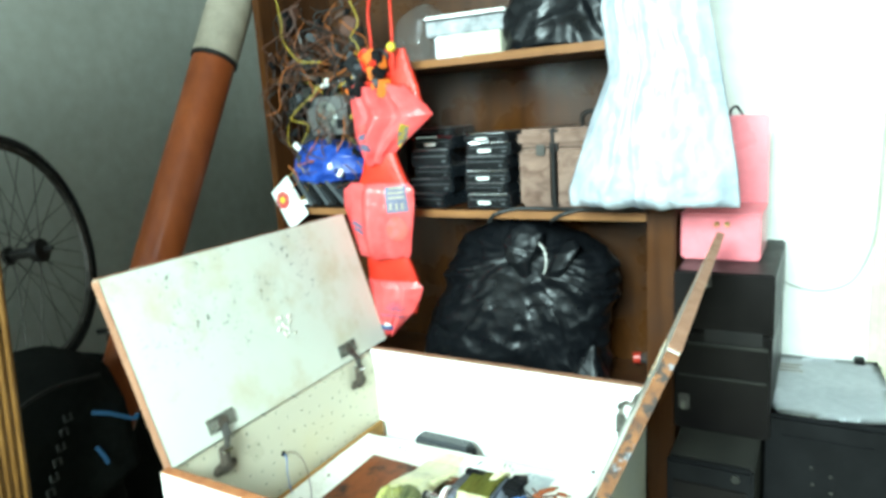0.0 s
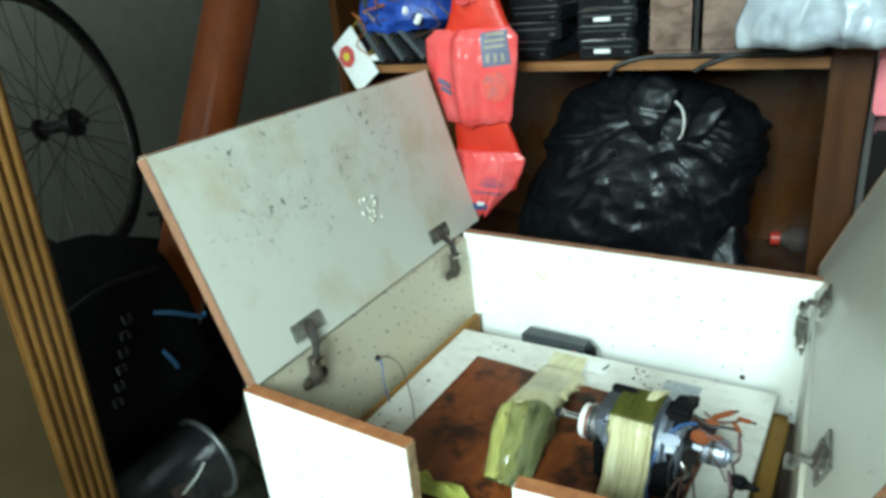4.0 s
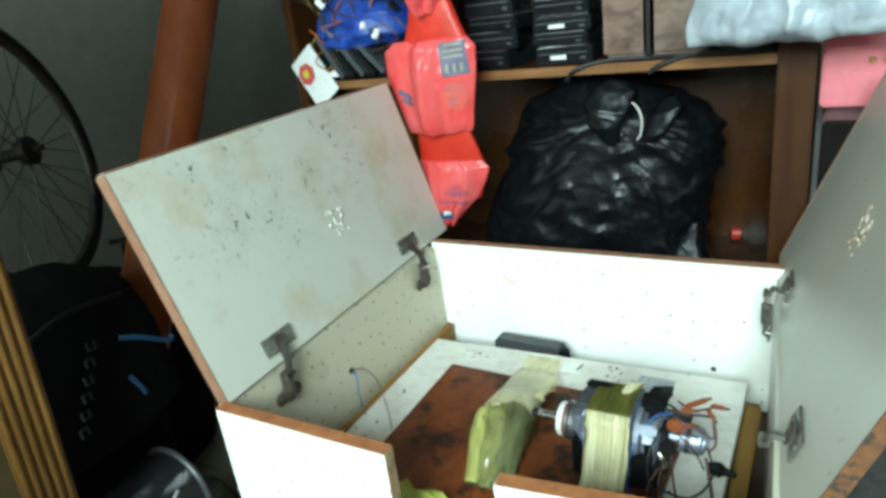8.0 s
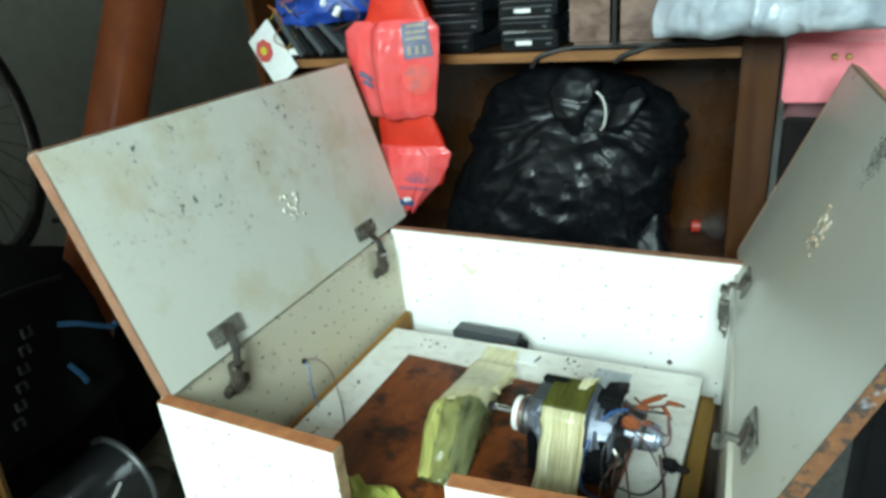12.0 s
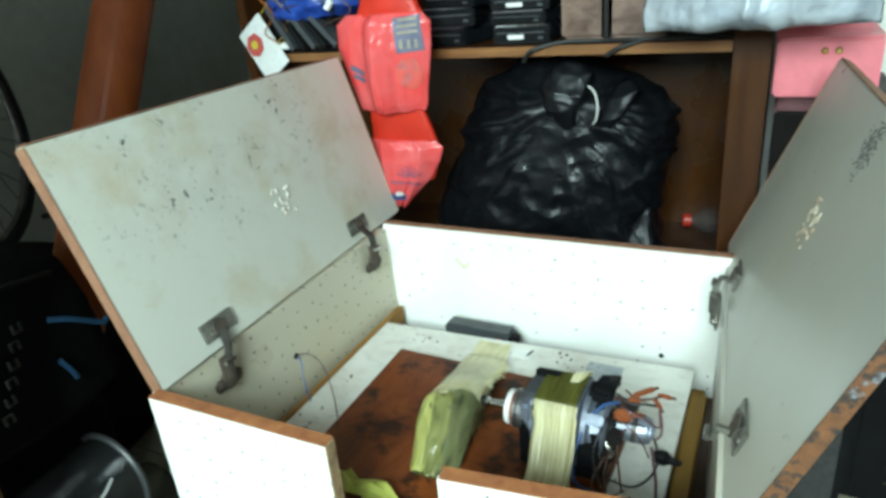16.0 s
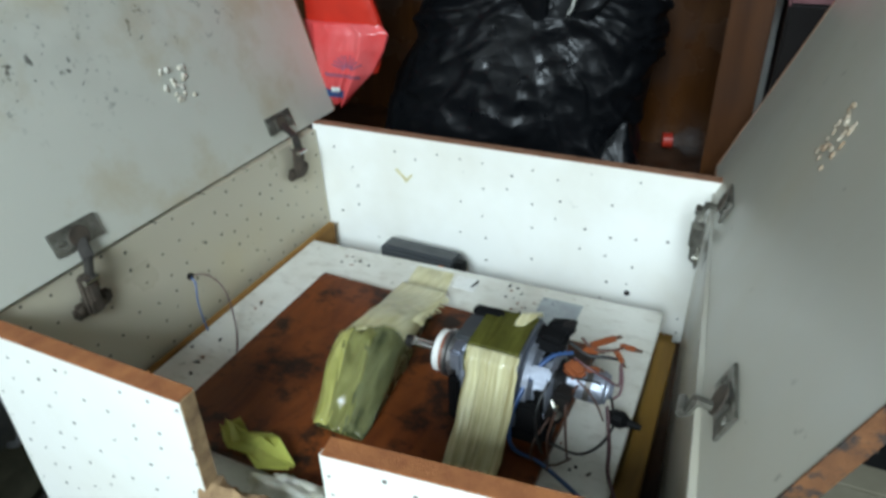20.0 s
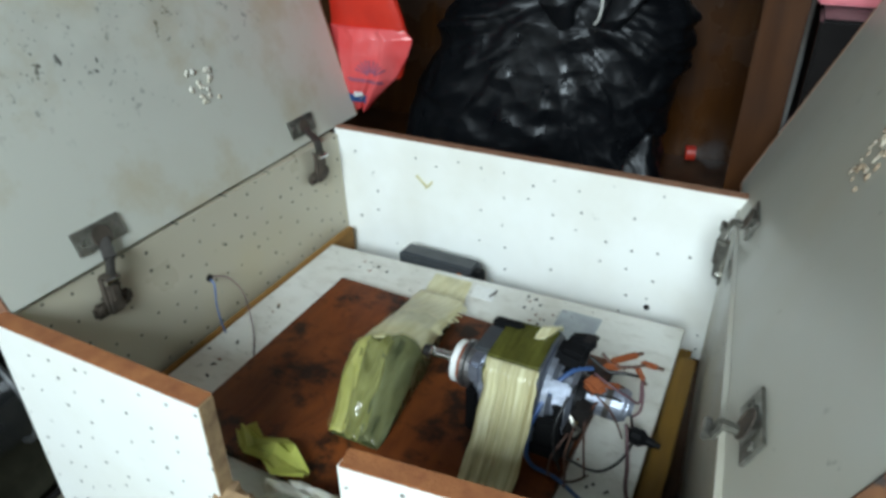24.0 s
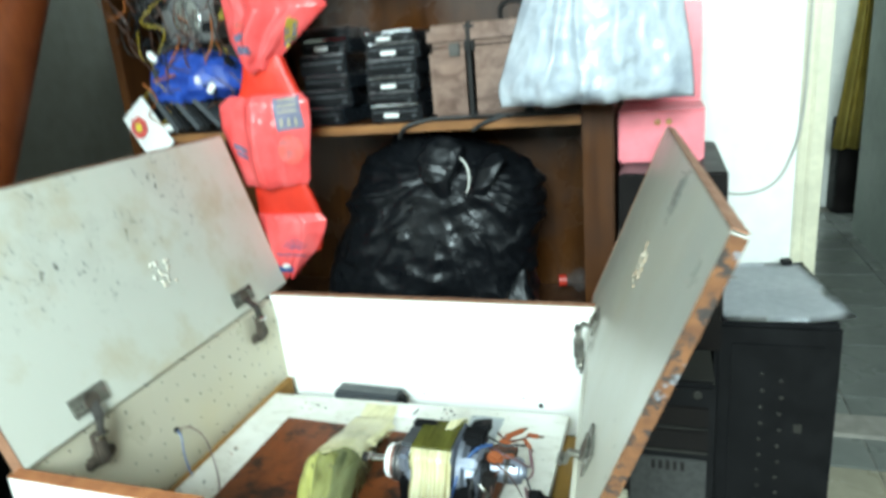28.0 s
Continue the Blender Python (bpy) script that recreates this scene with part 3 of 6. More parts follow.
chest = thing("chest", (0, 0, 0), "white melamine chest of old chipboard with both flap lids open", "chest")
T = 0.016


def edged(name, quad, material, edge_material, edges, parent, thick=T, label=""):
    """A board with its raw chipboard edges as strips a hair proud of the facing."""
    ob = part(name, slab(quad, thick), material, parent, label)
    q = [Vector(p) for p in quad]
    n = (q[1] - q[0]).cross(q[3] - q[0]).normalized()
    mid = sum(q, Vector()) / 4
    for i, em in edges:
        a, b = q[i], q[(i + 1) % 4]
        along = (b - a).normalized()
        out = along.cross(n)
        if out.dot((a + b) / 2 - mid) < 0:
            out = -out
        a2, b2 = a + along * 0.001, b - along * 0.001
        strip = slab([a2 + n * 0.0006 + out * 0.0015, b2 + n * 0.0006 + out * 0.0015, b2 - n * (thick + 0.0006) + out * 0.0015, a2 - n * (thick + 0.0006) + out * 0.0015], 0.0013)
        bmesh.ops.recalc_face_normals(strip, faces=strip.faces[:])
        part("raw_edge", strip, em or edge_material, ob)
    return ob


# back, left and right panels: good faces inwards
back = edged("back_panel", [(0.616, 0, Z0), (-0.018, 0, Z0), (-0.018, 0, RIM), (0.616, 0, RIM)][::-1], M_PANEL, M_CHIP, [], chest)
part("raw_edge", box((0.299, 0.008, RIM + 0.0008), (0.634, 0.0166, 0.0016)), M_CHIPB, back)
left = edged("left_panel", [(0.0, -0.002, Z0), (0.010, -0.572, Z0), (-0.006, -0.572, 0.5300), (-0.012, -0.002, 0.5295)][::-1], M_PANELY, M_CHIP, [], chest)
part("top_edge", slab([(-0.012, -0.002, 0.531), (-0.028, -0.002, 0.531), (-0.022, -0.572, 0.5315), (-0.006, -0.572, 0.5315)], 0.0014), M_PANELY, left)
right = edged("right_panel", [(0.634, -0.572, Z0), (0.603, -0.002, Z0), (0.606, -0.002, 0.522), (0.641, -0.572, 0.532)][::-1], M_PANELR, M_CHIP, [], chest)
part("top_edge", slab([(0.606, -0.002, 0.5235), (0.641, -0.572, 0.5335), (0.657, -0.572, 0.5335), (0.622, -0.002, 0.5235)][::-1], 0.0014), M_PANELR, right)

# front panel with the rough notch that was broken out of it
GL, GR, GZ = 0.259, 0.392, 0.425
bm = bmesh.new()
FR = 0.662


def front_y(x):
    """The front runs straight to the notch, then bends slightly inwards."""
    return -0.583 + max(0.0, x - GR) * 0.115


outline = [(-0.004, Z0), (GR, Z0), (FR, Z0), (FR, RIM), (GR, RIM), (GR, GZ), (GL, GZ), (GL, RIM), (-0.004, RIM)]
fa = [bm.verts.new((x, front_y(x) - T / 2, z)) for x, z in outline]
fb = [bm.verts.new((x, front_y(x) + T / 2, z)) for x, z in outline]
for ids in ((0, 1, 5, 6, 7, 8), (1, 2, 3, 4, 5)):
    bm.faces.new([fa[i] for i in ids]), bm.faces.new([fb[i] for i in ids[::-1]])
for i in range(9):
    bm.faces.new((fa[(i + 1) % 9], fa[i], fb[i], fb[(i + 1) % 9]))
bmesh.ops.recalc_face_normals(bm, faces=bm.faces[:])
front = part("front_panel", bm, M_FRONT, chest)
part("raw_edge", box(((GL - 0.003) / 2, -0.583, RIM + 0.0008), (GL + 0.003, T + 0.0012, 0.0018)), M_CHIP, front)
part("raw_edge", box(((GR + FR) / 2, front_y((GR + FR) / 2), RIM + 0.0008), (FR - GR, T + 0.0012, 0.0018), 0, Matrix.Rotation(math.atan(0.115), 3, "Z")), M_CHIP, front)
part("raw_edge", box((GL + 0.0008, -0.583, (GZ + RIM) / 2), (0.0016, T - 0.001, RIM - GZ)), M_RAW, front)
bm = bmesh.new()
N = 26
rows = []
for i in range(N + 1):
    x = GL - 0.006 + (GR - GL + 0.012) * i / N
    ring = []
    for k in range(8):
        a = 2 * math.pi * k / 8
        q = Vector((x * 40, math.cos(a) * 1.3, math.sin(a) * 1.3))
        r = 0.0115 + 0.008 * noise.noise(q) + 0.004 * noise.noise(q * 3)
        ring.append(bm.verts.new((x, -0.584 + math.cos(a) * (r + 0.003), GZ + 0.001 + 0.011 * (0.5 - i / N) * 0.6 + math.sin(a) * r)))
    rows.append(ring)
for a, b in zip(rows, rows[1:]):
    for i in range(8):
        bm.faces.new((a[i], a[(i + 1) % 8], b[(i + 1) % 8], b[i]))
bm.faces.new(rows[0][::-1]), bm.faces.new(rows[-1])
part("broken_edge", bm, M_RAW, front, "ragged broken chipboard along the notch")
# white patches nailed at the right end of the front
part("patch", box((0.592, front_y(0.592) - 0.0105, 0.500), (0.050, 0.004, 0.062), 0.001, Matrix.Rotation(math.atan(0.115), 3, "Z") @ Matrix.Rotation(radians(12), 3, "Y")), M_PLAIN, front)
part("patch", box((0.637, front_y(0.637) - 0.0105, 0.495), (0.034, 0.004, 0.070), 0.001, Matrix.Rotation(math.atan(0.115), 3, "Z") @ Matrix.Rotation(radians(-6), 3, "Y")), M_PLAIN, front)

# lids
LL = [(-0.030, 0.084, 0.5350), (0.001, -0.572, 0.5380), (-0.0847, -0.5883, 0.852), (-0.1157, 0.0677, 0.849)]
LR = [(0.647, -0.574, 0.536), (0.603, 0.095, 0.524), (0.727, 0.108, 0.822), (0.770, -0.553, 0.832)]
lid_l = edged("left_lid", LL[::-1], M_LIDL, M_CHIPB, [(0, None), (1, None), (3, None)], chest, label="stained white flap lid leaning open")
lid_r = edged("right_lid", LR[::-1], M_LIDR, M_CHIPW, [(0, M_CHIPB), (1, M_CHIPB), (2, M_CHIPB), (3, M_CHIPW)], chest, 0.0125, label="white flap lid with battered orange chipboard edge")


def on_lid(quad, u, v, h=0.0):
    """The place u along the hinge side, v up the lid, h off its face."""
    a, b, c, d = (Vector(p) for p in quad)
    n = (b - a).cross(d - a).normalized()
    p = (a * (1 - u) + b * u) * (1 - v) + (d * (1 - u) + c * u) * v
    return p, (b - a).normalized(), (d - a).normalized(), n


def hinge(quad, inward, u, v, wall_x, wall_y, side, lid, wall_part, base=True):
    p, e, up, n = on_lid(quad, u, v)
    n = n if n.dot(inward) > 0 else -n
    rot = Matrix((e, up, n)).transposed()
    if rot.determinant() < 0:
        rot = Matrix((-e, up, n)).transposed()
    bm = box(p + n * 0.0022, (0.062, 0.027, 0.003), 0.0008, rot)
    box_into(bm, p + n * 0.0045 - up * 0.001, (0.030, 0.018, 0.004), 0.0015, rot)
    for s in (-0.023, 0.023):
        lathe_into(bm, [(0.0038, 0.003), (0.0038, 0.005), (0.002, 0.0058)], Matrix.Translation(p + e * s) @ rot.to_4x4(), 10)
    part("hinge_plate", bm, M_HINGE, lid)
    part("hinge_cup", lathe([(0.0125, 0.0062), (0.0125, 0.0072), (0.0105, 0.0076), (0.009, 0.0070)], Matrix.Translation(p - up * 0.002) @ rot.to_4x4(), 20), M_CORRODED, lid, "dark hinge cup")
    # arm, from the cup round the edge down to the wall plate
    w = Vector((wall_x + side * 0.010, wall_y, 0.522))
    start = p + n * 0.005 - up * 0.006
    knee = start * 0.45 + w * 0.55 + Vector((side * 0.007, 0, 0.006))
    foot = w + Vector((0, 0, -0.004))
    if side < 0:
        start -= up * 0.004
        knee = start + n * 0.013 - up * 0.002
        foot = knee - up * 0.013
    bm = bmesh.new()
    legs = [(start, knee), (knee, foot)]
    if side < 0 and base:
        legs.append((foot, Vector((wall_x + side * 0.010, wall_y, 0.520))))
    for a, b in legs:
        d = b - a
        box_into(bm, (a + b) / 2, (0.013 if side > 0 else 0.0095, 0.0055, d.length + 0.004), 0.0016, d.to_track_quat("Z", "X").to_matrix() @ Matrix.Rotation(radians(90), 3, "Z"))
    part("hinge_arm", bm, M_DARKST if side > 0 else M_HINGE, lid)
    part("hinge_pin", tube([foot + Vector((side * 0.004, -0.009, 0.004)), foot + Vector((side * 0.004, 0.009, 0.004))], 0.0036, 8, 0), M_CHROME if side > 0 else M_HINGE, lid)
    if not base:
        return
    # wall plate: a long body with two wings
    bm = box((wall_x + side * 0.006, wall_y, 0.503), (0.012, 0.020, 0.050), 0.003)
    box_into(bm, (wall_x + side * 0.0025, wall_y, 0.487), (0.005, 0.050, 0.019), 0.004)
    box_into(bm, (wall_x + side * 0.011, wall_y, 0.512), (0.008, 0.012, 0.034), 0.002)
    for s in (-0.016, 0.016):
        lathe_into(bm, [(0.004, 0), (0.004, 0.002), (0.002, 0.003)], Matrix.Translation((wall_x + side * 0.005, wall_y + s, 0.489)) @ pose(0, 0, 0, 0, 90 * side, 0), 10)
    part("hinge_base", bm, M_CORRODED if side > 0 else M_HINGE, wall_part)


hinge(LL, Vector((1, 0, 0.3)), 0.820, 0.088, -0.001, -0.470, 1, lid_l, left)
hinge(LL, Vector((1, 0, 0.3)), 0.232, 0.088, -0.004, -0.074, 1, lid_l, left)
hinge(LR, Vector((-1, 0, 0.3)), 0.180, 0.110, 0.634, -0.447, -1, lid_r, right, False)
hinge(LR, Vector((-1, 0, 0.3)), 0.722, 0.088, 0.607, -0.100, -1, lid_r, right)


def glue(quad, inward, u, v, r, lid, seed, n=26, material=None):
    rnd = random.Random(seed)
    p, e, up, nn = on_lid(quad, u, v)
    nn = nn if nn.dot(inward) > 0 else -nn
    rot = Matrix((e, up, e.cross(up))).transposed().to_4x4()
    bm = bmesh.new()
    for _ in range(n):
        q = p + e * rnd.uniform(-r, r) + up * rnd.uniform(-r, r) + nn * 0.0012
        g = bmesh.ops.create_icosphere(bm, subdivisions=1, radius=rnd.uniform(0.0018, 0.0042))
        bmesh.ops.transform(bm, matrix=Matrix.Translation(q) @ rot @ Matrix.Diagonal((rnd.uniform(0.7, 1.5), rnd.uniform(0.7, 1.5), 0.4, 1)), verts=g["verts"])
    tagged(part("glue_patch", bm, material or M_GLUE, lid, "beads of dried glue", True), kind="stuff")


glue(LL, Vector((1, 0, 0.3)), 0.47, 0.415, 0.022, lid_l, 3)
glue(LR, Vector((-1, 0, 0.3)), 0.47, 0.58, 0.024, lid_r, 5, 30, M_GLUEB)
# dark scuff near the free edge of the right lid
p, e, up, n = on_lid(LR, 0.43, 0.90)
n = n if n.x < 0 else -n
bm = bmesh.new()
rnd = random.Random(8)
for _ in range(170):
    q = p + e * rnd.gauss(0, 0.013) + up * rnd.gauss(0, 0.014) + n * 0.0006
    box_into(bm, q, (rnd.uniform(0.0008, 0.0034), rnd.uniform(0.0006, 0.0018), 0.0008), 0, Matrix((e, up, n)).transposed() @ Matrix.Rotation(rnd.uniform(0, 3), 3, "Z"))
tagged(part("scuff_mark", bm, M_SCUFF, lid_r), kind="stuff")
# inner bottom, and the rails that carry the loose board
part("bottom_panel", box((0.302, -0.287, Z0 + 0.008), (0.578, 0.566, 0.014)), M_YPLY, chest)
part("rail", box((0.5905, -0.340, 0.340), (0.021, 0.450, 0.040), 0.002), M_YPLY, chest)
part("rail", box((0.0145, -0.290, 0.331), (0.012, 0.545, 0.082), 0.002, Matrix.Rotation(radians(0.9), 3, "Z")), M_OCHRE, chest)
part("batten", box((0.680, -0.50, 0.475), (0.026, 0.016, 0.17), 0.004), M_BATTEN, chest, "pale slotted batten at the side")
for zz in (0.43, 0.475, 0.52):
    part("slot", box((0.680, -0.5082, zz), (0.007, 0.0016, 0.018), 0.0004), M_STRAP, chest)
part("batten", box((0.656, -0.505, 0.465), (0.014, 0.020, 0.15), 0.003), M_SLEEVE, chest)
part("bolt_head", lathe([(0.005, 0), (0.005, 0.002), (0.003, 0.003)], Matrix.Translation((0.681, -0.508, 0.44)) @ pose(0, 0, 0, 90), 10), M_STRAP, chest)
# stuck tape flake and a plug hole in the back
part("tape_flake", box((0.143, -0.0014, 0.476), (0.024, 0.0012, 0.0042), 0, Matrix.Rotation(radians(42), 3, "Y")), M_TAPE, back)
part("tape_flake", box((0.157, -0.0016, 0.471), (0.018, 0.0010, 0.0036), 0, Matrix.Rotation(radians(-48), 3, "Y")), M_TAPE, back)
part("bolt_hole", lathe([(0.0045, 0), (0.0045, 0.0012), (0.003, 0.0016)], Matrix.Translation((0.516, -0.0003, 0.344)) @ pose(0, 0, 0, 90), 14), M_STRAP, back)

# ---- what lies in the chest ----
WB, BB = 0.375, 0.386
board = solo("board", slab([(0.022, -0.090, 0), (0.030, -0.564, 0), (0.574, -0.564, 0), (0.578, -0.076, 0)], 0.012, 0.001), M_BOARD, (0, 0, WB), "dirty white board laid loose in the open chest", "board")
plate = solo("base_board", slab([(0.104, -0.180, 0), (0.110, -0.514, 0), (0.504, -0.514, 0), (0.516, -0.196, 0)], 0.0105, 0.0012), M_RUST, (0, 0, BB), "varnished red-brown board with burn marks under the motor", "board")

# power brick against the back panel
brick = thing("power_adapter", (0.198, -0.047, 0.345), "dark grey power adapter behind the loose board", "adapter", rz=-2)
part("case", box((0, 0, 0), (0.135, 0.038, 0.062), 0.006), M_GREY, brick)
part("connector", box((0.070, -0.006, 0.012), (0.018, 0.020, 0.030), 0.003), M_BLACK, brick)
part("indicator", box((0.045, -0.0195, 0.018), (0.008, 0.0015, 0.005)), M_ORANGE, brick)

# motor, its axis along x
AX = Vector((0.005, -0.333, 0.443))
motor = thing("electric_motor", (0, 0, 0), "old electric motor taped down on the brown board", "motor")
TURN = Matrix.Translation(AX) @ pose(0, 0, 0, 0, 90, 0)


def turned(name, profile, material, label="", seg=32):
    return part(name, lathe(profile, TURN, seg), material, motor, label, False)


turned("shaft", [(0.0065, 0.314), (0.0075, 0.316), (0.0075, 0.322), (0.005, 0.324), (0.0062, 0.327), (0.0062, 0.362)], M_CHROME, "bright steel shaft")
turned("shaft_tip", [(0.0068, 0.312), (0.0082, 0.3135), (0.0082, 0.320), (0.0066, 0.3215)], M_STRAP)
turned("ring", [(0.012, 0.353), (0.0245, 0.353), (0.0265, 0.3545), (0.0265, 0.3595), (0.0245, 0.361), (0.012, 0.361)], M_WHITEP, "white plastic ring")
turned("washer", [(0.012, 0.361), (0.0255, 0.361), (0.0255, 0.364), (0.012, 0.364)], M_COPPER)
turned("bearing_boss", [(0.022, 0.364), (0.0295, 0.365), (0.0295, 0.369), (0.026, 0.370), (0.026, 0.373), (0.031, 0.374), (0.031, 0.380), (0.026, 0.382), (0.030, 0.392)], M_STEEL)
# end bell with four arms
bm = lathe([(0.030, 0.386), (0.044, 0.390), (0.048, 0.396), (0.048, 0.404)], TURN, 32)
for k in range(4):
    a = radians(45 + 90 * k)
    c = AX + Vector((0.397, 0.046 * math.cos(a), 0.046 * math.sin(a)))
    box_into(bm, c, (0.020, 0.022, 0.022), 0.004, Matrix.Rotation(-a, 3, "X").to_3x3())
part("end_bell", bm, M_ALU, motor, "cast aluminium end bell")
# laminated stator block with clipped corners
bm = bmesh.new()
rings = []
for k in range(25):
    x = 0.409 + k * 0.0023
    w = 0.0565 if (k // 2) % 2 else 0.0552
    pts = [(-w, -0.036), (-0.036, -w), (0.036, -w), (w, -0.036), (w, 0.036), (0.036, w), (-0.036, w), (-w, 0.036)]
    rings.append([bm.verts.new((x + 0.0006 * (k % 2), AX.y + a, AX.z + b)) for a, b in pts])
for ra, rb in zip(rings, rings[1:]):
    for i in range(8):
        bm.faces.new((ra[i], ra[(i + 1) % 8], rb[(i + 1) % 8], rb[i]))
bm.faces.new(rings[0][::-1]), bm.faces.new(rings[-1])
part("stator", bm, M_LAM, motor, "dark laminated stator block")
part("top_plate", box((0.408, -0.343, 0.4975), (0.034, 0.052, 0.007), 0.002, Matrix.Rotation(radians(-3), 3, "X")), M_GREY, motor)
part("plate_end", box((0.410, -0.313, 0.502), (0.034, 0.014, 0.012), 0.003), M_BLACK, motor)
part("mounting_bracket", box((0.395, -0.378, 0.418), (0.014, 0.014, 0.064), 0.003), M_BLACK, motor)
part("mounting_bracket", box((0.397, -0.368, 0.474), (0.016, 0.030, 0.030), 0.004), M_ALU, motor)
# rear bell with its dark openings
bm = lathe([(0.050, 0.459), (0.053, 0.462), (0.053, 0.468), (0.043, 0.472), (0.041, 0.486), (0.034, 0.490)], TURN, 32)
for k in range(4):
    a = radians(45 + 90 * k)
    box_into(bm, AX + Vector((0.474, 0.044 * math.cos(a), 0.044 * math.sin(a))), (0.030, 0.018, 0.016), 0.003, Matrix.Rotation(a, 3, "X").to_3x3())
part("rear_bell", bm, M_ALU, motor, "cast aluminium rear bell")
for k in range(4):
    a = radians(90 * k)
    part("vent_opening", box(AX + Vector((0.479, 0.0405 * math.cos(a), 0.0405 * math.sin(a))), (0.012, 0.006, 0.030), 0.002, Matrix.Rotation(a, 3, "X").to_3x3()), M_BLACK, motor, "dark opening in the bell")
turned("commutator", [(0.026, 0.488), (0.028, 0.490), (0.028, 0.499), (0.020, 0.501)], M_BLACK)
part("tacho_can", lathe([(0.0190, 0), (0.0200, 0.003), (0.0200, 0.040), (0.0175, 0.043), (0.0175, 0.045), (0.011, 0.046), (0.009, 0.050)], Matrix.Translation((0.500, -0.330, 0.450)) @ pose(0, 0, 0, 0, 95, 3), 28), M_ALU, motor, "bright metal can at the rear")
part("can_band", lathe([(0.0203, 0), (0.0206, 0.001), (0.0206, 0.005), (0.0203, 0.006)], Matrix.Translation((0.522, -0.329, 0.4485)) @ pose(0, 0, 0, 0, 95, 3), 28), M_DARKST, motor)
part("brush_holder", box((0.503, -0.362, 0.436), (0.018, 0.022, 0.050), 0.003, Matrix.Rotation(radians(14), 3, "Y")), M_STRAP, motor, "dark brush holder")
part("brush_holder", box((0.478, -0.384, 0.430), (0.026, 0.014, 0.036), 0.004, Matrix.Rotation(radians(-8), 3, "Y")), M_BLACK, motor)
part("brush_spring", tube([(0.498, -0.376, 0.452), (0.503, -0.380, 0.445), (0.508, -0.376, 0.436), (0.503, -0.379, 0.428)], 0.0022, 6), M_HINGE, motor)
part("under_cover", box((0.476, -0.372, 0.402), (0.050, 0.044, 0.028), 0.008), M_BLACK, motor)
part("bolt", lathe([(0.003, 0), (0.003, 0.004), (0.002, 0.005)], Matrix.Translation((0.503, -0.374, 0.442)) @ pose(0, 0, 0, 70), 8), M_BRASS, motor)
part("terminal_block", box((0.484, -0.328, 0.498), (0.030, 0.032, 0.024), 0.005, Matrix.Rotation(radians(10), 3, "Y")), M_BLACK, motor, "black terminal block on top")
part("terminal_block", box((0.490, -0.314, 0.508), (0.026, 0.016, 0.018), 0.004, Matrix.Rotation(radians(-14), 3, "Y")), M_BLACK, motor)
part("terminal_lug", box((0.498, -0.317, 0.517), (0.016, 0.009, 0.007), 0.002, Matrix.Rotation(radians(-30), 3, "Y")), M_STRAP, motor)
part("coil_end", lathe([(0.030, 0), (0.038, 0.003), (0.040, 0.008), (0.034, 0.012)], Matrix.Translation((0.459, AX.y, AX.z)) @ pose(0, 0, 0, 0, 90, 0), 28), M_W_BRN, motor)
# loose spade terminals in their orange sleeves
part("connector", box((0.512, -0.342, 0.474), (0.021, 0.018, 0.015), 0.004, pose(0, 0, 0, 12, 24, -26).to_3x3()), M_COPPER, motor, "orange plastic connector")
for c, ry, rz, s in (((0.531, -0.303, 0.493), -8, 42, (0.030, 0.007, 0.008)), ((0.522, -0.318, 0.488), 12, 30, (0.018, 0.006, 0.008)), ((0.556, -0.302, 0.492), -4, -10, (0.018, 0.006, 0.007)), ((0.549, -0.309, 0.482), 62, 10, (0.020, 0.005, 0.006)), ((0.528, -0.333, 0.474), 18, 40, (0.016, 0.006, 0.008))):
    sp = part("spade_terminal", box(c, s, 0.0022, pose(0, 0, 0, 0, ry, rz).to_3x3()), M_COPPER, motor, "orange spade terminal")
    d = pose(0, 0, 0, 0, ry, rz).to_3x3() @ Vector((s[0] * 0.5, 0, 0))
    part("blade", box(Vector(c) + d * 1.15, (0.008, 0.005, 0.002), 0.0006, pose(0, 0, 0, 0, ry, rz).to_3x3()), M_W_BRN, sp)
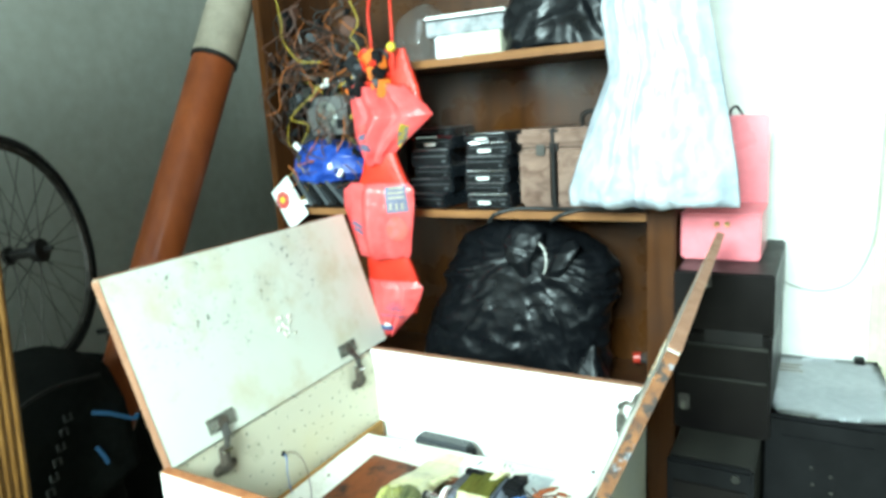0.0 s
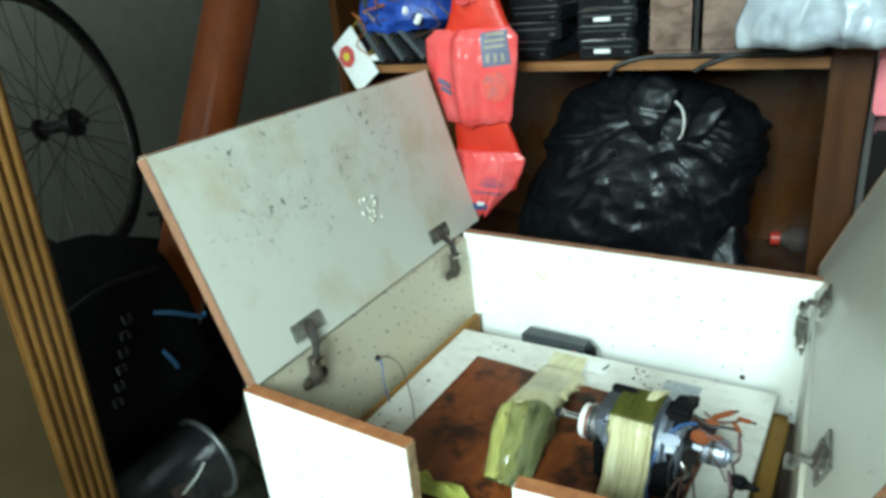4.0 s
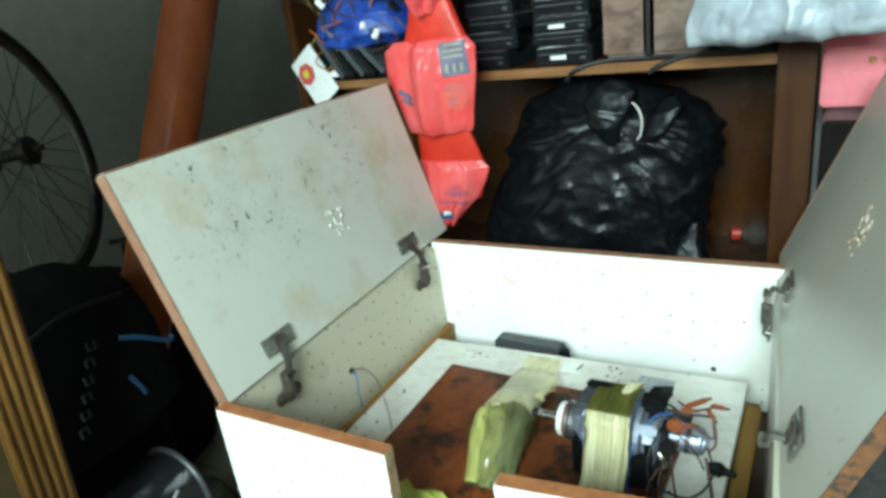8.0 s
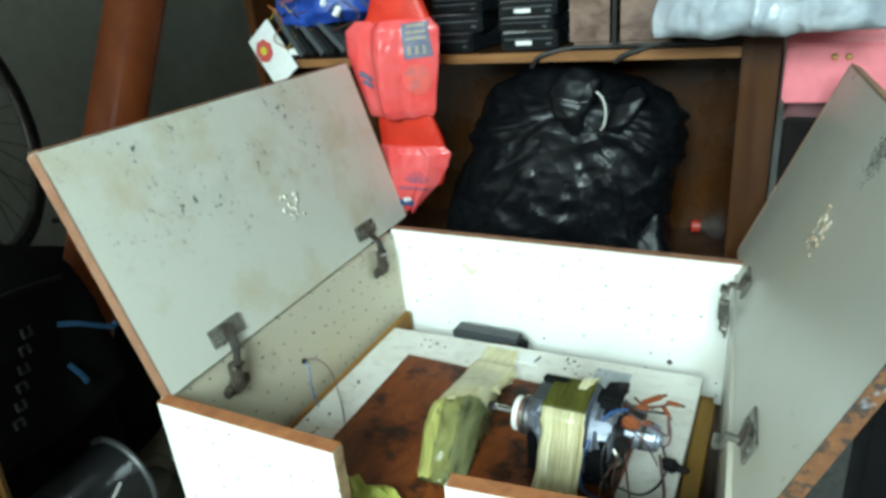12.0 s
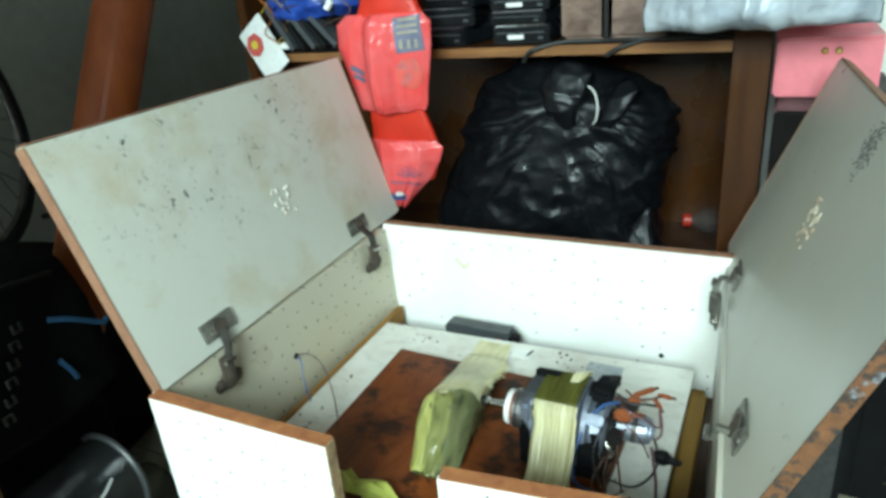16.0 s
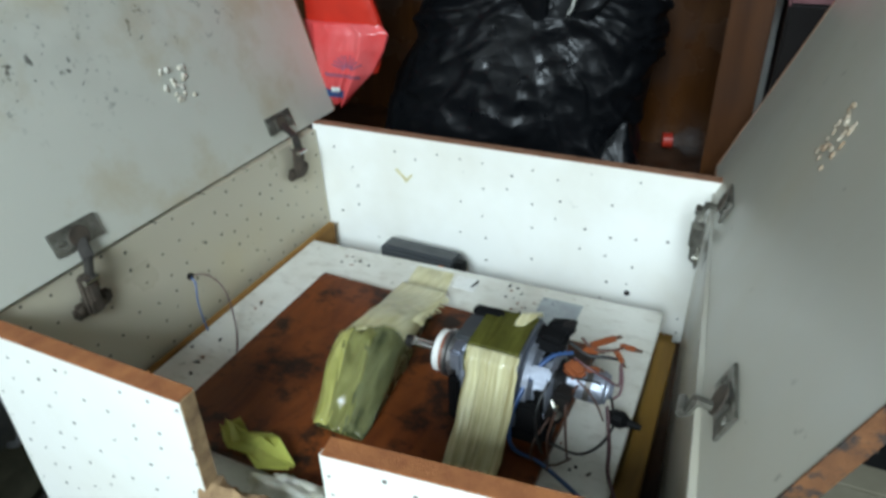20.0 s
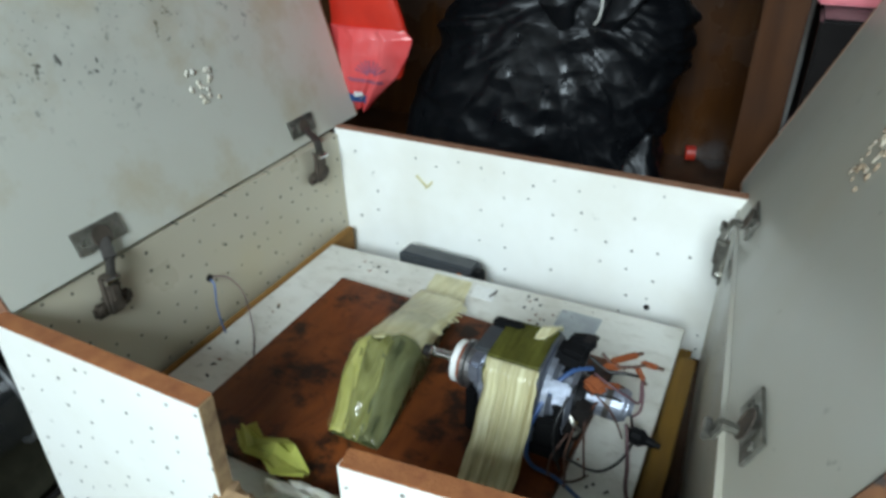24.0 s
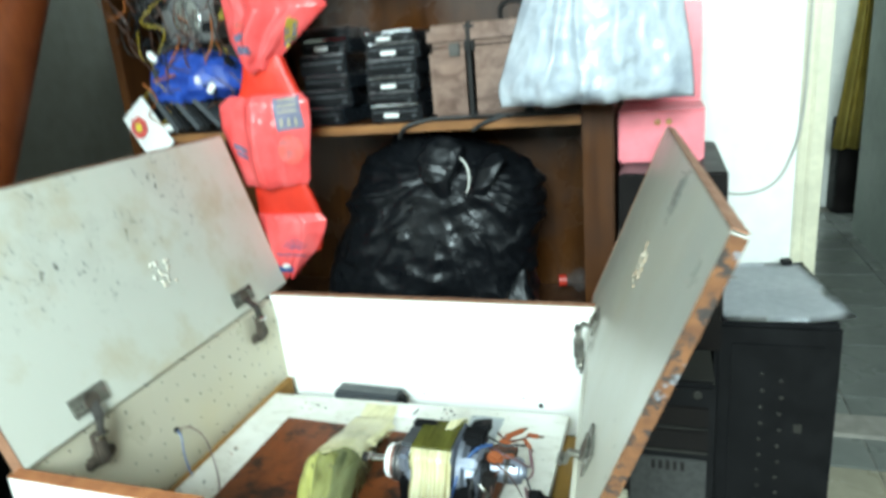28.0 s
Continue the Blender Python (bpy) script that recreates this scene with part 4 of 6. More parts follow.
for m_, r, pts in (
    (M_W_BLUE, 0.0026, [(0.506, -0.330, 0.488), (0.490, -0.346, 0.490), (0.476, -0.366, 0.476), (0.466, -0.390, 0.450), (0.462, -0.400, 0.415), (0.470, -0.406, 0.392), (0.500, -0.412, 0.3895), (0.540, -0.428, 0.379), (0.572, -0.448, 0.378), (0.590, -0.462, 0.376)]),
    (M_W_BRN, 0.0018, [(0.510, -0.312, 0.498), (0.524, -0.316, 0.489), (0.540, -0.312, 0.490), (0.552, -0.304, 0.492)]),
    (M_W_BLK, 0.0020, [(0.500, -0.322, 0.496), (0.520, -0.322, 0.484), (0.536, -0.318, 0.484), (0.548, -0.312, 0.480)]),
    (M_W_PURP, 0.0016, [(0.552, -0.310, 0.474), (0.556, -0.316, 0.455), (0.556, -0.322, 0.440), (0.550, -0.326, 0.432)]),
    (M_W_PURP, 0.0020, [(0.545, -0.318, 0.412), (0.556, -0.350, 0.382), (0.562, -0.385, 0.379), (0.578, -0.425, 0.378), (0.586, -0.45, 0.378)]),
    (M_W_BRN, 0.0010, [(0.516, -0.348, 0.466), (0.530, -0.352, 0.456), (0.540, -0.350, 0.436), (0.546, -0.345, 0.414)]),
    (M_W_BRN, 0.0014, [(0.503, -0.378, 0.438), (0.500, -0.392, 0.410), (0.504, -0.402, 0.392), (0.508, -0.418, 0.389)]),
    (M_W_BRN, 0.0014, [(0.498, -0.378, 0.428), (0.488, -0.400, 0.405), (0.492, -0.412, 0.390), (0.512, -0.408, 0.389), (0.524, -0.385, 0.382)]),
    (M_W_BLK, 0.0014, [(0.506, -0.350, 0.470), (0.522, -0.352, 0.472), (0.538, -0.340, 0.462), (0.548, -0.330, 0.440), (0.552, -0.320, 0.410)]),
    (M_W_PURP, 0.0013, [(0.508, -0.330, 0.482), (0.526, -0.338, 0.478), (0.544, -0.334, 0.466), (0.554, -0.322, 0.452), (0.552, -0.314, 0.474)]),
    (M_W_BLK, 0.0015, [(0.496, -0.350, 0.474), (0.490, -0.372, 0.462), (0.486, -0.388, 0.440), (0.490, -0.396, 0.412), (0.498, -0.400, 0.392)]),
    (M_W_BRN, 0.0013, [(0.518, -0.352, 0.462), (0.512, -0.370, 0.450), (0.516, -0.384, 0.420), (0.522, -0.392, 0.384)]),
    (M_W_BLK, 0.0016, [(0.500, -0.384, 0.395), (0.530, -0.378, 0.385), (0.548, -0.352, 0.384), (0.556, -0.320, 0.392)]),
):
    part("wire", tube(pts, r, 7, 8), m_, motor, smooth=True)
bm = lathe([(0.006, 0), (0.010, 0.006), (0.011, 0.016), (0.006, 0.022), (0.0035, 0.036)], Matrix.Translation((0.546, -0.312, 0.394)) @ pose(0, 0, 0, 0, 95, -6), 12)
part("plug", bm, M_BLACK, motor, "black plug end")

# tape over the motor: an olive band, and pale strips drawn down to the board
solo("tape_band", ribbon([(0.436, -0.292, 0.487), (0.436, -0.302, 0.5015), (0.436, -0.333, 0.5045), (0.436, -0.376, 0.5035), (0.437, -0.391, 0.492), (0.438, -0.3945, 0.478)], [0.054, 0.054, 0.053, 0.054, 0.055, 0.055], (1, 0, 0), 0.0016), M_OLIVE, (0, 0, 0), "olive green adhesive tape over the motor", "tape")
strap = thing("tape_strap", (0, 0, 0), "pale yellow tape strap pulled over the motor", "tape")
bm = bmesh.new()
rows = []
path = spline([(0, -0.382, 0.5045), (0, -0.3935, 0.4950), (0, -0.401, 0.474), (0, -0.427, 0.436), (0, -0.456, 0.406), (0, -0.494, 0.3900)], 5)
for i, p in enumerate(path):
    f = i / (len(path) - 1)
    half = 0.0262 + 0.0015 * f + 0.0008 * math.sin(i * 1.1)
    row = []
    for k in range(49):
        u = k / 24 - 1
        fold = abs(((u * 2.6 + 0.35 * noise.noise(Vector((u * 1.5, f * 2.0, 3.0)))) % 1.0) - 0.5) * 2 - 0.5
        fine = noise.noise(Vector((u * 14, f * 3.5, 8.0)))
        h = (0.0060 * fold + 0.0011 * fine) * min(1.0, 0.25 + 2.2 * f) * (1.0 if f < 0.9 else (1.02 - f) / 0.12)
        rag = 0.004 * noise.noise(Vector((u * 7, 1.0, 5.0))) if i == len(path) - 1 else 0.0
        row.append(bm.verts.new((0.438 + u * half + 0.004 * f, p.y - h * 0.75 - rag, p.z + h * 0.66 + 0.0012)))
    rows.append(row)
for a, b in zip(rows, rows[1:]):
    for k in range(48):
        bm.faces.new((a[k], a[k + 1], b[k + 1], b[k]))
bmesh.ops.recalc_face_normals(bm, faces=bm.faces[:])
bmesh.ops.solidify(bm, geom=bm.faces[:], thickness=0.0009)
part("pleated_sheet", bm, M_STRIPS, strap, "pale pleated tape drawn down to the board", True)
part("curl", ribbon([(0.452, -0.284, 0.489), (0.453, -0.294, 0.502), (0.454, -0.306, 0.508), (0.451, -0.318, 0.5065), (0.448, -0.328, 0.5055)], [0.020, 0.021, 0.020, 0.017, 0.010], (1, 0.3, 0.15), 0.0016), M_TAPE, strap)

# the whole motor sits low on its board: flatten it and its tape alike
SQUAT = Matrix.Translation((0.007, -0.333, BB + 0.0005)) @ Matrix.Diagonal((1.0, 0.89, 0.885, 1.0)) @ Matrix.Translation((0.0, 0.333, -BB - 0.0005))
for ob in [o for o in bpy.data.objects if o.type == "MESH" and (o.parent in (motor, strap) or (o.parent and o.parent.parent == motor) or o.name == "tape_band")]:
    ob.data.transform(SQUAT)

# taped bundle beside the shaft
wedge = thing("taped_bundle", (0, 0, 0), "bundle wrapped in yellowed tape on the brown board", "tape")


def crinkled(rows_, u0, u1, material, name, label, lift=0.0, amp=0.0025, seed=0.0, n=14):
    """A crumpled sheet over rows of (x centre, half width, y, z, skew), from u0 to u1 across."""
    ys = spline([(r[0], r[2], r[3]) for r in rows_], 7)
    ws = [float(np.interp(i / (len(ys) - 1) * (len(rows_) - 1), range(len(rows_)), [r[1] for r in rows_])) for i in range(len(ys))]
    sk = [float(np.interp(i / (len(ys) - 1) * (len(rows_) - 1), range(len(rows_)), [r[4] for r in rows_])) for i in range(len(ys))]
    bm, grid = bmesh.new(), []
    for i, (c, w, s_) in enumerate(zip(ys, ws, sk)):
        row = []
        for k in range(n + 1):
            u = u0 + (u1 - u0) * k / n
            q = Vector((u * 2.6 + seed, i * 0.11, seed))
            fold = 1 - 2.4 * abs(noise.noise(q)) + 0.5 * noise.noise(q * 3.1)
            drop = 0.5 * (c.z - 0.387) * abs(u) ** 4
            row.append(bm.verts.new((c.x + u * w, c.y + s_ * u, c.z + lift + amp * fold - drop)))
        grid.append(row)
    for a, b in zip(grid, grid[1:]):
        for k in range(n):
            bm.faces.new((a[k], a[k + 1], b[k + 1], b[k]))
    bmesh.ops.recalc_face_normals(bm, faces=bm.faces[:])
    bmesh.ops.solidify(bm, geom=bm.faces[:], thickness=0.0012)
    return part(name, bm, material, wedge, label, True)


TOP = [(0.262, 0.035, -0.165, 0.389, 0.0), (0.265, 0.036, -0.205, 0.399, 0.002), (0.272, 0.036, -0.265, 0.424, 0.006), (0.279, 0.038, -0.318, 0.442, 0.012), (0.281, 0.039, -0.346, 0.446, 0.018)]
LOW = [(0.281, 0.039, -0.344, 0.446, 0.018), (0.283, 0.038, -0.365, 0.440, 0.014), (0.289, 0.036, -0.395, 0.421, 0.010), (0.295, 0.033, -0.425, 0.400, 0.006), (0.298, 0.031, -0.447, 0.3895, 0.0)]
crinkled(TOP, -1.0, 1.0, M_TAPE, "tape_strip", "pale fibrous tape", 0.0008, 0.0022, 1.0)
crinkled(LOW, -1.0, -0.38, M_TAPEY, "tape_fold", "glossy yellow-green tape fold", 0.0016, 0.004, 5.0, 12)
crinkled(LOW, -0.50, 0.30, M_TAPEC, "tape_fold", "clouded clear tape fold", 0.0008, 0.006, 15.0, 14)
crinkled(LOW, 0.16, 1.0, M_TAPEG, "tape_side", "grey-green clear tape fold", 0.0002, 0.006, 9.0, 12)
crinkled(LOW, -1.04, 1.04, M_CLEARTAPE, "tape_film", "glossy clear film over the bundle", 0.0045, 0.006, 27.0, 24)
crinkled(TOP[2:], -0.9, 1.02, M_CLEARTAPE, "tape_film", "glossy clear film over the bundle", 0.0035, 0.004, 33.0, 20)
rnd = random.Random(21)
for k in range(16):
    y = -0.175 - 0.0075 * k
    z = float(np.interp(-y, [-r[2] for r in TOP], [r[3] for r in TOP]))
    x = float(np.interp(-y, [-r[2] for r in TOP], [r[0] + r[1] for r in TOP]))
    part("fibre", tube([(x - 0.004, y, z - 0.002), (x + 0.003, y - 0.002, z - 0.001), (x + rnd.uniform(0.006, 0.012), y - rnd.uniform(0.0, 0.006), z - rnd.uniform(0.0, 0.006))], 0.0009, 5, 3), M_TAPE, wedge)
bm = bmesh.new()
rows = []
for x0, w, y, z, s_ in TOP[:-1] + LOW:
    w -= 0.003
    rows.append([bm.verts.new(p) for p in ((x0 - w, y - s_, 0.3865), (x0 + w, y + s_, 0.3865), (x0 + w, y + s_, max(0.387, 0.387 + 0.45 * (z - 0.387))), (x0 + w * 0.75, y + s_ * 0.75, z - 0.006 * (z > 0.395) - 0.0015), (x0 - w * 0.75, y - s_ * 0.75, z - 0.006 * (z > 0.395) - 0.0015), (x0 - w, y - s_, max(0.387, 0.387 + 0.45 * (z - 0.387))))])
for a, b in zip(rows, rows[1:]):
    for i in range(6):
        bm.faces.new((a[i], a[(i + 1) % 6], b[(i + 1) % 6], b[i]))
bm.faces.new(rows[0][::-1]), bm.faces.new(rows[-1])
bmesh.ops.recalc_face_normals(bm, faces=bm.faces[:])
part("core", bm, mat("dark_green_core", (0.09, 0.10, 0.035), 0.25, second=(0.03, 0.035, 0.015), scale=40), wedge, "dark core seen at the side")
solo("tape_patch", ribbon([(0.248, -0.098, WB + 0.0006), (0.252, -0.130, WB + 0.0006), (0.262, -0.172, WB + 0.0008)], [0.060, 0.062, 0.062], (1, 0, 0), 0.001), M_TAPE, (0, 0, 0), "yellowed tape patch on the white board", "tape")
solo("tape_patch", ribbon([(0.302, -0.100, WB + 0.0006), (0.306, -0.130, WB + 0.0006)], [0.034, 0.034], (1, 0, 0), 0.001), M_WHITEP, (0, 0, 0), "white tape patch on the white board", "tape")
solo("cable_clip", tube([(0.318, -0.103, 0.377), (0.321, -0.112, 0.381), (0.316, -0.124, 0.379)], 0.0014, 6), M_W_BLK, (0, 0, 0), "small black wire clip on the white board", "clip")
solo("tape_patch", ribbon([(0.446, -0.105, WB + 0.0006), (0.446, -0.150, WB + 0.0006), (0.446, -0.190, WB + 0.0006)], [0.056, 0.055, 0.05], (1, 0, 0), 0.001), M_DUCT, (0, 0, 0), "grey tape patch on the white board", "tape")

# scraps by the notch
bm = bmesh.new()
rows = []
near = ((0.181, -0.493), (0.195, -0.506), (0.212, -0.517), (0.235, -0.516), (0.252, -0.524), (0.285, -0.514))
far = ((0.184, -0.482), (0.194, -0.476), (0.212, -0.487), (0.239, -0.480), (0.260, -0.492), (0.288, -0.506))
for i, (p, q) in enumerate(zip(near, far)):
    rows.append([bm.verts.new((p[0] + (q[0] - p[0]) * k / 5, p[1] + (q[1] - p[1]) * k / 5, 0.390 + 0.016 * abs(noise.noise(Vector((i * 0.83, k * 0.71, 4.3)))) + (0.004 if (i + k) % 3 == 0 else 0))) for k in range(6)])
for a, b in zip(rows, rows[1:]):
    for k in range(5):
        bm.faces.new((a[k], a[k + 1], b[k + 1], b[k]))
bmesh.ops.solidify(bm, geom=bm.faces[:], thickness=0.0015)
solo("tape_scrap", bm, M_LIME, (0.0, 0.0, 0.0), "crumpled scrap of yellow-green tape", "tape")
bm = bmesh.new()
bmesh.ops.create_icosphere(bm, subdivisions=4, radius=1.0)
for v in bm.verts:
    q = v.co * 2.2
    k = 1 + 0.28 * noise.noise(q) + 0.14 * noise.noise(q * 3.1) + 0.07 * noise.noise(q * 8)
    v.co = Vector((v.co.x * 0.066 * k, v.co.y * 0.020 * k, max(-0.015, v.co.z * 0.021 * k)))
solo("foam_chunk", bm, M_FOAM, (0.325, -0.541, 0.3905), "broken white foam chunk behind the notch", "foam", smooth=True)
solo("packing_block", box((0, 0, 0), (0.20, 0.05, 0.06), 0.004), M_CARD, (0.115, -0.530, 0.319), "dirty packing block on the chest bottom", "block")
# two thin wires from a hole in the side panel
lead = thing("side_cable", (0, 0, 0), "thin blue and grey wire pair from the side panel", "cable")
part("wire", tube([(0.006, -0.336, 0.446), (0.018, -0.340, 0.440), (0.026, -0.350, 0.420), (0.030, -0.352, 0.395), (0.034, -0.352, 0.377)], 0.0013, 6), M_W_PALE, lead)
part("wire", tube([(0.006, -0.334, 0.446), (0.022, -0.320, 0.442), (0.040, -0.315, 0.420), (0.060, -0.328, 0.385), (0.080, -0.350, 0.3775), (0.098, -0.372, 0.3775)], 0.0009, 6), M_W_PURP, lead)
part("grommet", lathe([(0.005, 0), (0.005, 0.003), (0.003, 0.004)], Matrix.Translation((0.006, -0.336, 0.446)) @ pose(0, 0, 0, 0, 90), 12), M_STRAP, lead)
rnd = random.Random(12)
for i in range(34):
    x, y = rnd.choice(((0.055, -0.39), (0.065, -0.28), (0.06, -0.42), (0.12, -0.125), (0.13, -0.115), (0.36, -0.12), (0.38, -0.115), (0.545, -0.38), (0.40, -0.14)))
    solo("debris_flake", box((0, 0, 0), (rnd.uniform(0.0015, 0.006), rnd.uniform(0.001, 0.003), 0.0014), 0, Matrix.Rotation(rnd.uniform(0, 3), 3, "Z")), M_CHIPB if i % 3 == 0 else M_DUST, (x + rnd.gauss(0, 0.012), y + rnd.gauss(0, 0.010), WB + 0.001), "small dark debris flake on the white board", "debris", "debris flakes")

# low table that carries the chest
table = thing("low_table", (0.30, -0.28, 0), "low dark wooden table under the chest", "table")
part("tabletop", box((0, 0, 0.262), (0.66, 0.62, 0.024), 0.004), M_CASE, table)
for sx in (-0.29, 0.29):
    for sy in (-0.27, 0.27):
        part("leg", box((sx, sy, 0.125), (0.045, 0.045, 0.25), 0.004), M_CASE, table)
bm = bmesh.new()
rows = []
for i in range(15):
    x = -0.075 + 0.24 * i / 14
    rows.append([bm.verts.new((x, -0.55 - 0.03 * j - 0.012 * noise.noise(Vector((i * 0.5, j, 0))), 0.2745 - 0.002 * j - (0.03 * (j - 2) ** 1.4 if j > 2 else 0) + 0.004 * noise.noise(Vector((i * 0.4, j * 0.8, 4))) - (0.02 if i == 0 else 0))) for j in range(7)])
for a, b in zip(rows, rows[1:]):
    for j in range(6):
        bm.faces.new((a[j], a[j + 1], b[j + 1], b[j]))
bmesh.ops.solidify(bm, geom=bm.faces[:], thickness=0.003)
solo("cloth", bm, M_CLOTH, (0, -0.06, 0.0), "dark navy cloth over the corner of the low table", "cloth")

# ---- the bookcase ----
FY, BY = 0.20, 0.50
case = thing("bookcase", (0, 0, 0), "dark brown wooden bookcase crowded with spare parts", "bookcase")
part("side_panel", box((-0.452, (FY + BY) / 2, 1.0), (0.024, BY - FY, 2.0), 0.002), M_CASE, case)
part("side_panel", box((0.606, (FY + BY) / 2, 1.0), (0.058, BY - FY, 2.0), 0.003), M_CASE, case)
part("back_panel", box((0.068, BY + 0.004, 1.0), (1.02, 0.006, 1.99)), M_CBACK, case)
for z in (0.06, 0.386, 0.832, 1.188, 1.60, 1.985):
    sh = part("shelf", box((0.068, (FY + BY) / 2 + 0.002, z), (1.018, BY - FY - 0.006, 0.0175)), M_CASE, case)
    x0 = 0.02 if 1.1 < z < 1.3 else -0.44
    part("front_edge", box(((x0 + 0.576) / 2, FY + 0.002, z), (0.576 - x0, 0.005, 0.018), 0.001), M_EDGE, sh, "worn lighter front edge")

# black bin bag in the lower compartment
bag = thing("bin_bag", (0, 0, 0), "full shiny black plastic bag on the bookcase shelf", "bag")
prof = [(0.397, 0.230, 0.100, 0.209, 0.335), (0.42, 0.246, 0.120, 0.208, 0.325), (0.49, 0.231, 0.125, 0.208, 0.32), (0.60, 0.216, 0.120, 0.246, 0.32), (0.69, 0.206, 0.112, 0.266, 0.32), (0.735, 0.189, 0.095, 0.259, 0.325), (0.765, 0.150, 0.068, 0.245, 0.325), (0.790, 0.080, 0.045, 0.235, 0.32), (0.806, 0.045, 0.022, 0.205, 0.31)]
part("body", lump(prof, 220, 0.070, 0.030, 1.3, (0.285, 0.735), 130), M_BAG, bag, smooth=True)
part("ear", lump([(0.675, 0.010, 0.010, 0.300, 0.216), (0.72, 0.026, 0.018, 0.282, 0.210), (0.770, 0.042, 0.020, 0.290, 0.214), (0.800, 0.034, 0.014, 0.300, 0.226), (0.814, 0.012, 0.006, 0.302, 0.232)], 90, 0.26, 0.16, 9.0, (0.28, 0.64), 60), M_BAG, bag, smooth=True)
part("ear", lump([(0.66, 0.010, 0.012, 0.352, 0.222), (0.71, 0.022, 0.016, 0.376, 0.214), (0.75, 0.028, 0.014, 0.394, 0.222), (0.770, 0.010, 0.006, 0.398, 0.234)], 80, 0.26, 0.16, 19.0, (0.33, 0.62), 50), M_BAG, bag, smooth=True)
part("trailing_corner", lump([(0.397, 0.060, 0.050, 0.440, 0.252), (0.43, 0.048, 0.042, 0.436, 0.25), (0.48, 0.022, 0.022, 0.436, 0.248), (0.515, 0.006, 0.008, 0.445, 0.245)], 50, 0.16, 0.08, 29.0, (0.44, 0.52), 40), M_BAG, bag, smooth=True)
part("tie", tube([(0.338, 0.196, 0.768), (0.351, 0.190, 0.756), (0.357, 0.187, 0.734), (0.354, 0.188, 0.710), (0.346, 0.196, 0.698)], 0.0021, 7), M_W_WHITE, bag, "white plastic tie")
bot = thing("bottle", (0.535, 0.445, 0.397), "clear plastic bottle with a red cap lying on the shelf", "bottle", rz=12)
ly = pose(0, 0, 0.03, 0, 90, 0)
part("body", lathe([(0.012, -0.030), (0.014, -0.020), (0.028, -0.004), (0.029, 0.006), (0.027, 0.011), (0.029, 0.016), (0.024, 0.022)], ly, 20), glassy("bottle_plastic", (0.16, 0.16, 0.16), 0.12, 0.12), bot)
part("cap", lathe([(0.0135, -0.048), (0.0145, -0.046), (0.0145, -0.030), (0.013, -0.029)], ly, 20), M_REDCAP, bot, "red screw cap")

# drives in two piles on the middle shelf


def drive(at, size, label, rz, front):
    d = thing("disk_drive", at, label, "disk drive", "disk drives on the shelf", rz=rz)
    w, dep, h = size
    part("case", box((0, 0, h / 2), (w, dep, h - 0.002), 0.002), M_DRIVE, d)
    part("lid", box((0, 0, h - 0.0015), (w - 0.012, dep - 0.012, 0.003), 0.001), M_STEEL, d)
    part("bezel", box((0, -dep / 2 - 0.0012, h * 0.5), (w * 0.97, 0.004, h * 0.72), 0.0012), M_BLACK, d)
    part("tray_slot", box((0, -dep / 2 - 0.0034, h * 0.62), (w * 0.86, 0.0014, h * 0.07)), M_GREY, d)
    part("button", box((w * 0.36, -dep / 2 - 0.0038, h * 0.32), (w * 0.09, 0.0022, h * 0.14), 0.0006), M_GREY, d)
    # Thin bright strip stands for the highlight along the top edge.
    part("top_rim", box((0, -dep / 2 + 0.002, h - 0.0005), (w * 0.9, 0.005, 0.0022), 0.0006), M_CHROME if front else M_STEEL, d, "bright strip for the highlight on the top edge")
    if front:
        part("sticker", box((-w * 0.08, -dep / 2 - 0.0038, h * 0.40), (w * 0.28, 0.0014, h * 0.24)), M_WHITEP, d, "white sticker")
    return d


rnd = random.Random(4)
z = 0.842
for i, h in enumerate((0.036, 0.036, 0.030, 0.042, 0.030, 0.022)):
    drive((0.048 + rnd.uniform(-0.016, 0.016), 0.31 + rnd.uniform(-0.014, 0.010), z), (rnd.uniform(0.096, 0.122), 0.15, h), "black optical disk drive in a pile", rnd.uniform(-9, 9), i in (4,))
    z += h
z = 0.842
for i, h in enumerate((0.034, 0.026, 0.030, 0.034, 0.032, 0.022)):
    drive((0.192 + rnd.uniform(-0.006, 0.006), 0.31 + rnd.uniform(-0.006, 0.006), z), (0.112, 0.15, h), "dark disk drive with a pale sticker in a pile", rnd.uniform(-5, 5), i in (0, 2, 4, 5))
    z += h

# old leather-covered case
trunk = thing("vintage_case", (0.385, 0.34, 0.842), "old brown leather case with straps on the shelf", "case")
part("body", box((0, 0, 0.068), (0.235, 0.16, 0.136), 0.008), M_LEATHER, trunk)
part("lid", box((0, 0, 0.160), (0.240, 0.165, 0.042), 0.010), M_LEATHER, trunk)
for x in (-0.03, 0.085):
    part("strap", box((x, 0, 0.0905), (0.020, 0.172, 0.185), 0.006), M_STRAP, trunk)
part("lock", box((-0.06, -0.083, 0.132), (0.022, 0.006, 0.026), 0.002), M_DARKST, trunk)
part("handle", tube([(0.03, -0.05, 0.178), (0.033, -0.055, 0.205), (0.055, -0.058, 0.214), (0.080, -0.055, 0.205), (0.085, -0.05, 0.178)], 0.005, 8), M_STRAP, trunk)
part("corner_patch", box((-0.075, -0.0815, 0.055), (0.06, 0.003, 0.07), 0.001), M_LEATHER, trunk)
cab = thing("shelf_cable", (0, 0, 0), "black cable drooping over the worn shelf edge", "cable")
